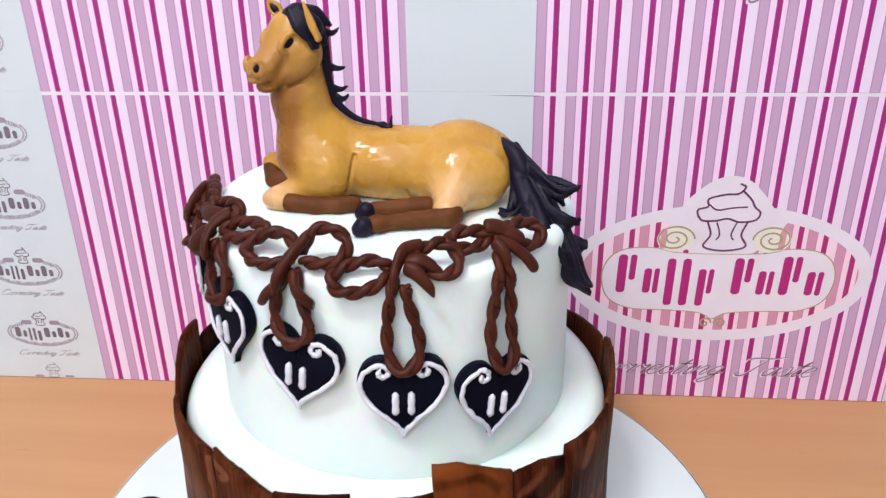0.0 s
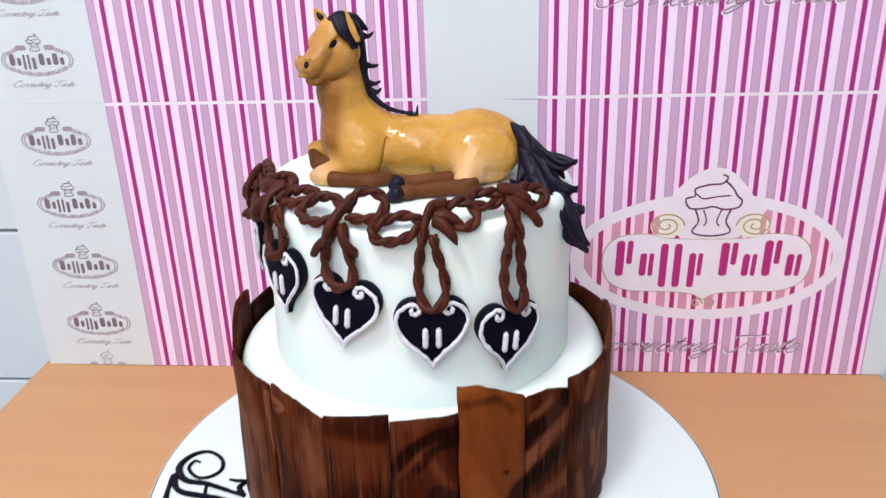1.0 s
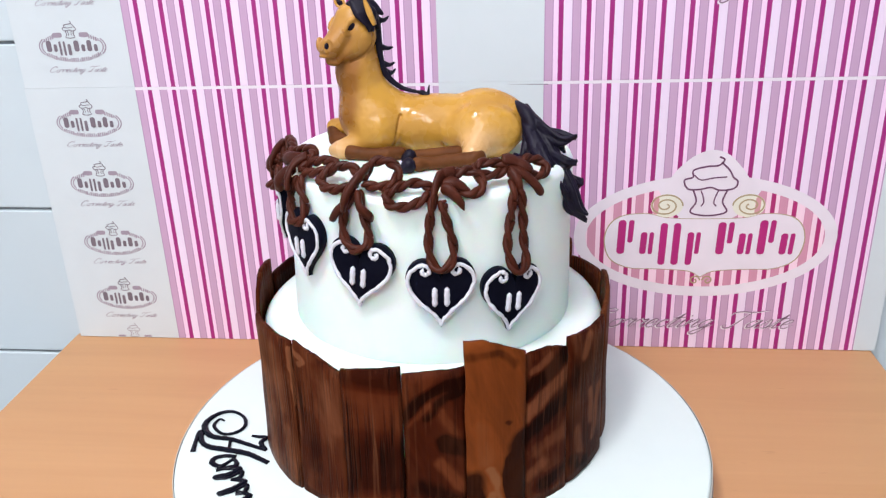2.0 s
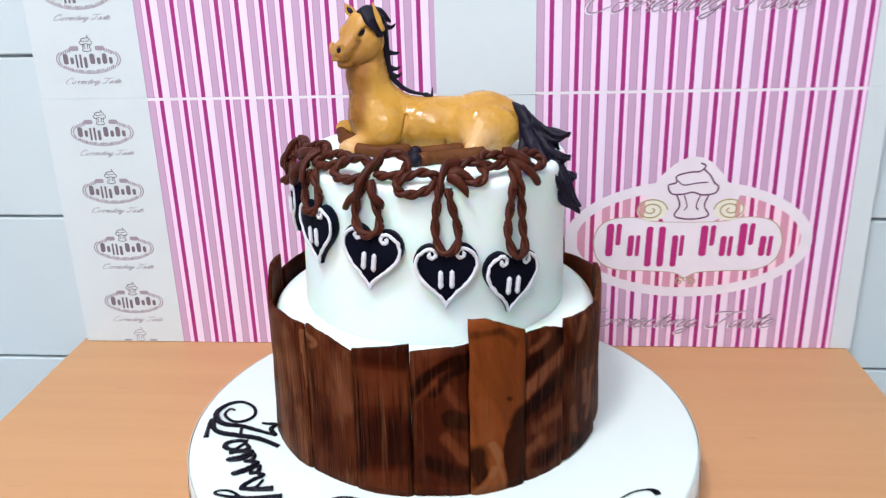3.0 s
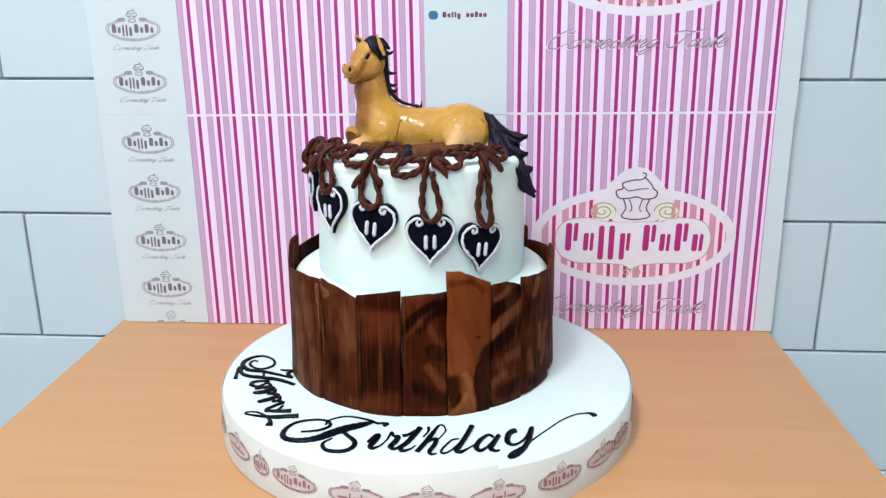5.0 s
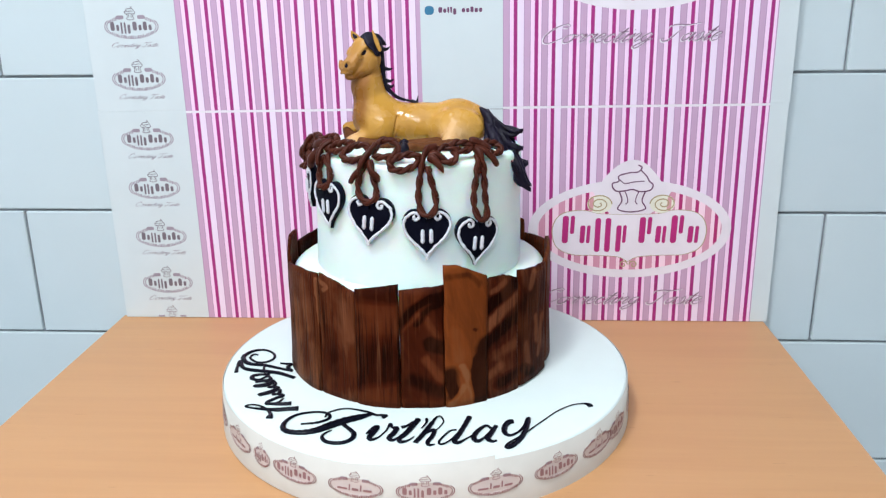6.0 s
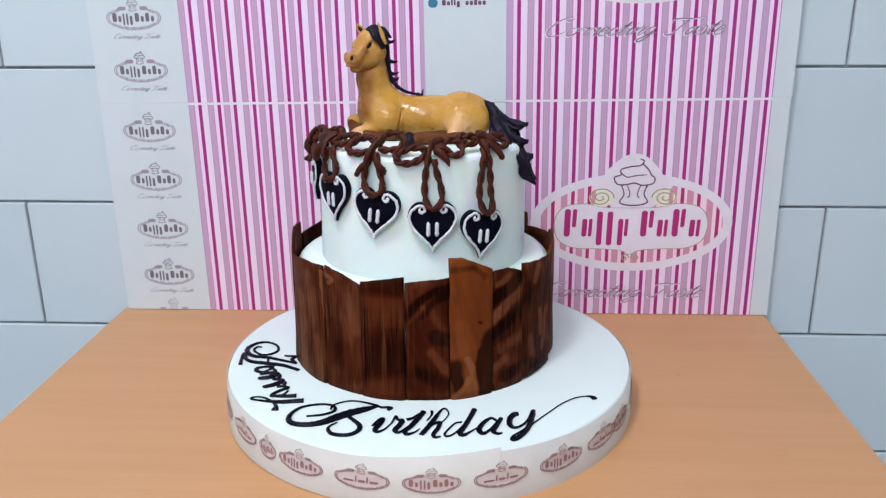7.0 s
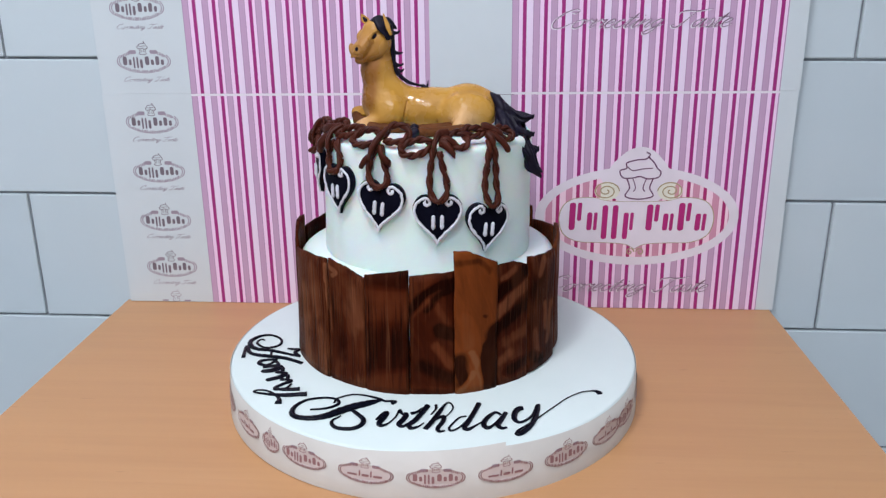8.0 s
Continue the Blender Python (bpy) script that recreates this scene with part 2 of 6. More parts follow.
def tan_mat():
    """Tan paste, airbrushed paler in patches and shaded deeper in its colour, worked unevenly by hand, with a few shiny
    places.
    """
    m, nt, N, L, bs = nodes_of("tan_paste")
    tc = N.new("ShaderNodeTexCoord")

    def spot(c, r):
        v = N.new("ShaderNodeVectorMath")
        v.operation = "DISTANCE"
        L.new(tc.outputs["Object"], v.inputs[0])
        v.inputs[1].default_value = c
        return calc(nt, "SUBTRACT", 1.0, calc(nt, "SMOOTH_MIN", calc(nt, "DIVIDE", v.outputs["Value"], r), 1.0, 0.5))

    broad = noise_of(nt, 32, 3)
    col = mix_rgb(nt, ramp(nt, broad, [(0.3, 0.0), (0.7, 1.0)]), (0.45, 0.215, 0.028), (0.56, 0.292, 0.045))
    pale = calc(nt, "MULTIPLY", calc(nt, "ADD", spot((0.036, -0.040, 0.008), 0.024), spot((-0.063, -0.022, 0.006), 0.016)), 2.2)
    pale.node.use_clamp = True
    col = mix_rgb(nt, pale, col, (0.62, 0.36, 0.15))
    # deeper tone put into the colour over head and muzzle
    face = calc(nt, "MULTIPLY", calc(nt, "ADD", spot((-0.0505, -0.009, 0.079), 0.024), spot((-0.0603, -0.0175, 0.0715), 0.016)), 1.3)
    face.node.use_clamp = True
    col = mix_rgb(nt, calc(nt, "MULTIPLY", face, 0.85), col, (0.375, 0.165, 0.036))
    # deeper brown contour shading painted into the colour down the breast and throat
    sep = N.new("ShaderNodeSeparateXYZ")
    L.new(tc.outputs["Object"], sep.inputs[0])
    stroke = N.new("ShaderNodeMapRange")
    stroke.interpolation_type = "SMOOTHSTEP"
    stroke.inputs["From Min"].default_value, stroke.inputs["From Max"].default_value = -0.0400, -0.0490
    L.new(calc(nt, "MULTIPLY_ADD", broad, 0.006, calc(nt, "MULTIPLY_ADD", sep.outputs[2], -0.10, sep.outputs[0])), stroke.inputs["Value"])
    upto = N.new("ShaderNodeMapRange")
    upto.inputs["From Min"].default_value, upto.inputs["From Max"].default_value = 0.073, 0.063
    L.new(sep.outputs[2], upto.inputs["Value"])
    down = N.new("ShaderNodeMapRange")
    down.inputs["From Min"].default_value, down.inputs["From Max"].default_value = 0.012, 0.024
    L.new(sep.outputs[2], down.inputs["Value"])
    contour_shade = calc(nt, "MULTIPLY", stroke.outputs[0], calc(nt, "MULTIPLY", upto.outputs[0], down.outputs[0]))
    col = mix_rgb(nt, calc(nt, "MULTIPLY", contour_shade, 0.9), col, (0.235, 0.078, 0.004))
    L.new(col, bs.inputs["Base Color"])
    L.new(ramp(nt, noise_of(nt, 62, 2), [(0.43, 0.58), (0.48, 0.46), (0.53, 0.18)]), bs.inputs["Roughness"])
    bs.inputs["Specular IOR Level"].default_value = 0.42
    n1 = N.new("ShaderNodeBump")
    n1.inputs["Strength"].default_value, n1.inputs["Distance"].default_value = 0.42, 0.004
    L.new(noise_of(nt, 75, 2), n1.inputs["Height"])
    bump(nt, bs, noise_of(nt, 400, 3), 0.12, 0.0004, n1.outputs[0])
    return m


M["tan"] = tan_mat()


def plain(name, rgb, rough=0.5, grain=300):
    return soft_mat(name, rgb, tuple(min(1, c * 1.08) for c in rgb), rough, 30, grain, 0.04, 0.0003)


M["ink_magenta"] = plain("magenta_print", (0.42, 0.012, 0.16))
M["ink_dark"] = plain("dark_rose_print", (0.29, 0.150, 0.155))
M["ink_pink"] = plain("pale_rose_print", (0.575, 0.51, 0.49))
M["ink_slate"] = plain("slate_violet_print", (0.17, 0.135, 0.16))
M["ink_cream"] = plain("pale_cream_print", (0.76, 0.74, 0.62))
M["ink_grey"] = plain("grey_print", (0.33, 0.27, 0.32))
M["ink_slogan"] = plain("grey_violet_print", (0.26, 0.15, 0.23))
M["ink_purple"] = plain("purple_print", (0.14, 0.045, 0.11))
M["ink_gold"] = plain("gold_print", (0.40, 0.31, 0.17))
M["ink_salmon"] = plain("salmon_print", (0.62, 0.30, 0.32))
M["ink_white"] = plain("white_print", (0.75, 0.685, 0.735))
M["ink_blue"] = plain("blue_print", (0.03, 0.16, 0.28))
M["band"] = plain("pale_pink_paper", (0.55, 0.525, 0.475), 0.5)
M["card_edge"] = plain("card_edge", (0.60, 0.52, 0.48), 0.8)

PINK_L, WHITE_L, WHITE_R, PINK_R, CARD_L, CARD_R = -0.2954, -0.0165, 0.0756, 0.3750, -0.4020, 0.3955
SPAN_L, SPAN_R = 0.0418, 0.0426
EMBLEM_X, EMBLEM_Z, EMBLEM_UP = 0.2246, 0.1140, 0.311


def card_mat():
    """Printed card: upright stripes on two fields, plain white between and beside, warmer inks inside the two ovals."""
    m, nt, N, L, bs = nodes_of("striped_printed_card")
    tc, sep = N.new("ShaderNodeTexCoord"), N.new("ShaderNodeSeparateXYZ")
    L.new(tc.outputs["Object"], sep.inputs[0])
    x, z = sep.outputs[0], sep.outputs[2]

    def field(x0, x1):
        return calc(nt, "MULTIPLY", calc(nt, "GREATER_THAN", x, x0), calc(nt, "LESS_THAN", x, x1))

    def inside(dz):
        u = calc(nt, "DIVIDE", calc(nt, "SUBTRACT", x, EMBLEM_X), 0.114)
        w = calc(nt, "DIVIDE", calc(nt, "SUBTRACT", z, EMBLEM_Z + dz), 0.0555)
        return calc(nt, "LESS_THAN", calc(nt, "ADD", calc(nt, "MULTIPLY", u, u), calc(nt, "MULTIPLY", w, w)), 1.0)

    warm = calc(nt, "MAXIMUM", inside(0.0), inside(EMBLEM_UP))
    edge = noise_of(nt, 900, 2)

    def stripes(x0, span):
        ph = calc(nt, "FRACT", calc(nt, "DIVIDE", calc(nt, "SUBTRACT", x, x0), span))
        ph = calc(nt, "ADD", ph, calc(nt, "MULTIPLY_ADD", edge, 0.012, -0.006))

        def bar(a, b):
            return calc(nt, "MULTIPLY", calc(nt, "GREATER_THAN", ph, a), calc(nt, "LESS_THAN", ph, b))

        mauve = calc(nt, "MAXIMUM", bar(-0.1, 0.178), bar(0.545, 0.722))
        core = calc(nt, "MAXIMUM", bar(0.018, 0.160), bar(0.563, 0.704))
        dark = calc(nt, "MAXIMUM", bar(0.278, 0.374), bar(0.824, 0.920))
        pale = mix_rgb(nt, bar(0.374, 0.545), (0.90, 0.65, 0.84), (0.83, 0.685, 0.83))
        pale = mix_rgb(nt, warm, pale, (0.92, 0.66, 0.76))
        rim, body = mix_rgb(nt, warm, (0.42, 0.25, 0.40), (0.60, 0.24, 0.36)), mix_rgb(nt, warm, (0.55, 0.35, 0.51), (0.64, 0.29, 0.40))
        c = mix_rgb(nt, mauve, pale, rim)
        c = mix_rgb(nt, core, c, body)
        return mix_rgb(nt, dark, c, mix_rgb(nt, warm, (0.355, 0.016, 0.18), (0.42, 0.020, 0.15)))

    grain = noise_of(nt, 35, 3)
    white = mix_rgb(nt, grain, (0.605, 0.665, 0.675), (0.64, 0.70, 0.71))
    col = mix_rgb(nt, field(PINK_L, WHITE_L), white, stripes(PINK_L, SPAN_L))
    col = mix_rgb(nt, field(WHITE_R, PINK_R), col, stripes(WHITE_R, SPAN_R))
    L.new(col, bs.inputs["Base Color"])
    L.new(calc(nt, "MULTIPLY_ADD", grain, 0.15, 0.28), bs.inputs["Roughness"])
    bump(nt, bs, noise_of(nt, 14, 2), 0.05, 0.002)
    return m


M["card"] = card_mat()


def glow_mat():
    m, nt, N, L, bs = nodes_of("lamp_diffuser")
    bs.inputs["Base Color"].default_value = (0.9, 0.9, 0.9, 1)
    bs.inputs["Emission Color"].default_value = (0.96, 0.98, 1.0, 1)
    bs.inputs["Emission Strength"].default_value = 4.0
    return m


M["glow"] = glow_mat()


# ---------------------------------------------------------------- mesh helpers
def mesh_of(name, verts, faces, mats, smooth=False, idx=None):
    me = bpy.data.meshes.new(name)
    me.from_pydata([tuple(v) for v in verts], [], [tuple(f) for f in faces])
    for mm in mats:
        me.materials.append(M[mm])
    if idx is not None:
        me.polygons.foreach_set("material_index", np.array(idx, dtype=np.int32))
    if smooth:
        me.polygons.foreach_set("use_smooth", np.ones(len(me.polygons), dtype=bool))
    me.update()
    return me


def put(name, me, parent=None, label=""):
    ob = new(name, me)
    ob.parent = parent
    if label:
        ob["label"] = label
    return ob


def part(name, bm, material, parent, label="", smooth=True):
    """Links a bmesh as one mesh object under a thing or a part."""
    me = bpy.data.meshes.new(name)
    bm.to_mesh(me)
    bm.free()
    me.materials.append(M[material])
    if smooth:
        me.polygons.foreach_set("use_smooth", np.ones(len(me.polygons), dtype=bool))
    return put(name, me, parent, label)


def thing(name, at, label, category, group="", kind=""):
    ob = new(name)
    ob.empty_display_size = 0.02
    ob.location = at
    return tagged(ob, label, category, group, kind)


def box(x0, x1, y0, y1, z0, z1, bev=0.0, seg=2):
    bm = bmesh.new()
    bmesh.ops.create_cube(bm, size=1)
    for v in bm.verts:
        v.co = Vector(((x0, x1)[v.co.x > 0], (y0, y1)[v.co.y > 0], (z0, z1)[v.co.z > 0]))
    if bev:
        bmesh.ops.bevel(bm, geom=bm.edges[:], offset=bev, segments=seg, affect="EDGES", profile=0.5)
    return bm


def lathe(profile, seg=128, wob=0.0):
    """A solid of revolution about z; profile of (r, z) from the bottom axis to the top axis."""
    bm = bmesh.new()
    rings = []
    for r, z in profile:
        if r < 1e-6:
            rings.append([bm.verts.new((0, 0, z))])
        else:
            ring = []
            for i in range(seg):
                a = 2 * math.pi * i / seg
                w = wob * noise.noise(Vector((math.cos(a) * 2, math.sin(a) * 2, z * 25)))
                ring.append(bm.verts.new(((r + w) * math.sin(a), -(r + w) * math.cos(a), z)))
            rings.append(ring)
    for a, b in zip(rings, rings[1:]):
        for i in range(seg):
            j = (i + 1) % seg
            if len(a) == 1:
                bm.faces.new((a[0], b[j], b[i]))
            elif len(b) == 1:
                bm.faces.new((a[i], a[j], b[0]))
            else:
                bm.faces.new((a[i], a[j], b[j], b[i]))
    bmesh.ops.recalc_face_normals(bm, faces=bm.faces[:])
    return bm


def smooth_line(pts, n):
    """Catmull-Rom through pts, n samples a span."""
    P = [np.array(p, float) for p in pts]
    P = [2 * P[0] - P[1]] + P + [2 * P[-1] - P[-2]]
    out = []
    for a, b, c, d in zip(P, P[1:], P[2:], P[3:]):
        for i in range(n):
            t = i / n
            out.append(0.5 * (2 * b + (c - a) * t + (2 * a - 5 * b + 4 * c - d) * t * t + (3 * b - a - 3 * c + d) * t ** 3))
    out.append(P[-2])
    return np.array(out)


def tube(line, radii, sides=8, flat=1.0, up=(0, 0, 1)):
    """Verts and faces of a tube along line; flat squeezes it along up."""
    line = np.asarray(line, float)
    n = len(line)
    tang = np.gradient(line, axis=0)
    tang /= np.linalg.norm(tang, axis=1)[:, None] + 1e-12
    up = np.array(up, float)
    verts, faces = [], []
    side = None
    for i in range(n):
        s = np.cross(tang[i], up)
        if np.linalg.norm(s) < 0.15:
            s = side if side is not None else np.cross(tang[i], (1, 0.2, 0))
        s = s / np.linalg.norm(s)
        side = s
        u = np.cross(s, tang[i])
        for k in range(sides):
            a = 2 * math.pi * k / sides
            verts.append(line[i] + radii[i] * (math.cos(a) * s + flat * math.sin(a) * u))
    for i in range(n - 1):
        for k in range(sides):
            a, b = i * sides + k, i * sides + (k + 1) % sides
            faces.append((a, b, b + sides, a + sides))
    faces.append(tuple(range(sides))[::-1])
    faces.append(tuple((n - 1) * sides + k for k in range(sides)))
    return verts, faces


def joined(pieces):
    V, F = [], []
    for v, f in pieces:
        o = len(V)
        V += list(v)
        F += [tuple(i + o for i in q) for q in f]
    return V, F


# ---------------------------------------------------------------- room
# only the tiled wall is in view; the east wall's distance sets bounce light
ROOM = (-1.5, 1.9, -2.4, 0.584)
X0, X1, Y0, WALL = ROOM
tagged(part("floor", box(X0, X1, Y0, WALL + 0.1, FLOOR - 0.1, FLOOR), "floor", None, smooth=False), "plain grey tiled kitchen floor", "floor", kind="structure")
tagged(part("ceiling", box(X0, X1, Y0, WALL + 0.1, CEIL, CEIL + 0.1), "ceiling", None, smooth=False), "plain white painted ceiling", "ceiling", kind="structure")
tagged(part("wall_west", box(X0 - 0.1, X0, Y0, WALL + 0.1, FLOOR, CEIL), "wall_paint", None, smooth=False), "plain pale painted side wall, assumed out of view to bounce light", "wall", kind="structure")
tagged(part("wall_east", box(X1, X1 + 0.1, Y0, WALL + 0.1, FLOOR, CEIL), "wall_paint", None, smooth=False), "plain pale painted side wall, assumed out of view to bounce light", "wall", kind="structure")
tagged(part("wall_south", box(X0, X1, Y0 - 0.1, Y0, FLOOR, CEIL), "wall_paint", None, smooth=False), "plain pale painted wall behind the viewer", "wall", kind="structure")
wall_north = tagged(part("wall_north", box(X0, X1, WALL + 0.004, WALL + 0.1, FLOOR, CEIL), "grout", None, smooth=False),
                    "wall of large glossy bluish-white tiles with grey joints", "wall", kind="structure")

# fittings for the assumed lamps, the third one made up
for lx, ly, ls, lp in LAMPS:
    lt = thing("assumed_ceiling_light", (lx, ly, CEIL), "flat square white ceiling light, assumed out of view, switched on", "ceiling light", "ceiling lights")
    h = ls / 2 + 0.02
    part("frame", box(-h, h, -h, h, -0.026, 0, 0.006), "white_metal", lt, "white metal rim", smooth=False)
    part("diffuser", box(-ls / 2, ls / 2, -ls / 2, ls / 2, -0.031, -0.0262, 0.002), "glow", lt, "glowing white diffuser", smooth=False)

# ---------------------------------------------------------------- table
TX0, TX1, TY0, TY1 = -0.406, 0.3965, -0.06, 0.5805
TABLE_Z, TABLE_TILT = -0.0020, radians(0.25)
table = thing("table", (0, 0, FLOOR), "beige wood-grain laminate table standing against the tiled wall", "table")
table.rotation_euler = (0, -TABLE_TILT, 0)
top = part("tabletop", box(TX0, TX1, TY0, TY1, -0.028, 0, 0.0025, 3), "table", table, "beige wood-grain laminate top", smooth=False)
top.location.z = TABLE_Z - FLOOR
for lx in (TX0 + 0.04, TX1 - 0.04):
    for ly in (TY0 + 0.04, TY1 - 0.04):
        foot = -TABLE_TILT * lx
        lg = part("leg", box(-0.022, 0.022, -0.022, 0.022, foot, TABLE_Z - FLOOR - 0.028, 0.003), "white_metal", table, "white metal leg", smooth=False)
        lg.location = (lx, ly, 0)

# ---------------------------------------------------------------- printed card display
CARD_Y, SEAM = 0.572, 0.2610


class Print:
    """Flat printed shapes, gathered in (u, v) and laid on a surface by a mapping."""

    def __init__(self):
        self.v, self.f, self.m, self.names = [], [], [], []

    def mat(self, name):
        if name not in self.names:
            self.names.append(name)
        return self.names.index(name)

    def fill(self, pts, mat, h=1):
        o = len(self.v)
        self.v += [(p[0], p[1], h) for p in pts]
        self.f.append(tuple(range(o, o + len(pts))))
        self.m.append(self.mat(mat))

    def stroke(self, pts, w, mat, h=2, taper=False):
        P = np.array(pts, float)
        n = len(P)
        T = np.gradient(P, axis=0)
        T /= np.linalg.norm(T, axis=1)[:, None] + 1e-12
        S = np.stack([-T[:, 1], T[:, 0]], 1)
        o = len(self.v)
        for i in range(n):
            ww = w / 2 * (0.35 + 0.65 * math.sin(math.pi * i / (n - 1)) if taper else 1.0)
            self.v += [(*(P[i] + S[i] * ww), h), (*(P[i] - S[i] * ww), h)]
        for i in range(n - 1):
            a = o + 2 * i
            self.f.append((a, a + 1, a + 3, a + 2))
            self.m.append(self.mat(mat))

    def band(self, outer, inner, mat, h=1):
        o, n = len(self.v), len(outer)
        self.v += [(*p, h) for p in outer] + [(*p, h) for p in inner]
        for i in range(n):
            j = (i + 1) % n
            self.f.append((o + i, o + j, o + n + j, o + n + i))
            self.m.append(self.mat(mat))

    def mesh(self, name, place):
        return mesh_of(name, [place(*p) for p in self.v], self.f, self.names, idx=self.m)


def oval(cx, cz, a, b, n=72, a0=0.0, a1=360.0, power=2.0):
    out = []
    for i in range(n):
        t = radians(a0 + (a1 - a0) * i / (n if a1 - a0 == 360 else n - 1))
        c, s = math.cos(t), math.sin(t)
        e = 2 / power
        out.append((cx + a * math.copysign(abs(c) ** e, c), cz + b * math.copysign(abs(s) ** e, s)))
    return out


def slanted_bar(x, z, w, h, lean=0.0):
    """Upright bar with rounded corners, leaning by lean at its top."""
    r = min(w, h) * 0.42
    out = []
    for cx, cz, a0 in ((x + w - r, z + r, -90), (x + w - r, z + h - r, 0), (x + r, z + h - r, 90), (x + r, z + r, 180)):
        for k in range(5):
            a = radians(a0 + 22.5 * k)
            px, pz = cx + r * math.cos(a), cz + r * math.sin(a)
            out.append((px + lean * (pz - z) / h, pz))
    return out


def cupcake(pr, cx, cz, s, mat, w, h=3):
    """Outline of a cupcake, s wide."""
    crown = [(-0.5, 0.42), (-0.52, 0.56), (-0.36, 0.62), (-0.36, 0.76), (-0.10, 0.84), (0.12, 0.86), (0.22, 0.98), (0.12, 1.04)]
    pr.stroke(smooth_line([(cx + s * a, cz + s * b) for a, b in crown], 6), w, mat, h)
    right = [(0.18, 0.92), (0.34, 0.76), (0.42, 0.62), (0.52, 0.52), (0.46, 0.38), (0.20, 0.34), (0.0, 0.40), (-0.2, 0.36), (-0.42, 0.36), (-0.5, 0.44)]
    pr.stroke(smooth_line([(cx + s * a, cz + s * b) for a, b in right], 6), w, mat, h)
    fold = [(-0.34, 0.66), (-0.2, 0.56), (0.05, 0.60), (0.3, 0.62)]
    pr.stroke(smooth_line([(cx + s * a, cz + s * b) for a, b in fold], 6), w * 0.8, mat, h)
    cup = [(-0.34, 0.36), (-0.26, 0.1), (-0.36, -0.12), (-0.1, -0.2), (0.2, -0.18), (0.36, -0.1), (0.26, 0.1), (0.34, 0.36)]
    pr.stroke(smooth_line([(cx + s * a, cz + s * b) for a, b in cup], 6), w, mat, h)
    for a, q in ((-0.16, 1), (0.14, -1)):
        pleat = [(a - 0.02 * q, 0.33), (a + 0.03 * q, 0.20), (a + 0.05 * q, 0.08), (a, 0.0)]
        pr.stroke(smooth_line([(cx + s * x, cz + s * z) for x, z in pleat], 4), w * 0.8, mat, h)


def word_bars(pr, x, z, widths, heights, gap, mat, lean=0.0, drop=(), h=3):
    """A word that is not to be read: one upright bar for each letter."""
    for i, (w, hh) in enumerate(zip(widths, heights)):
        d = 0.35 * max(heights) if i in drop else 0.0
        pr.fill(slanted_bar(x, z - d, w, hh + d, lean), mat, h)
        x += w + gap
    return x


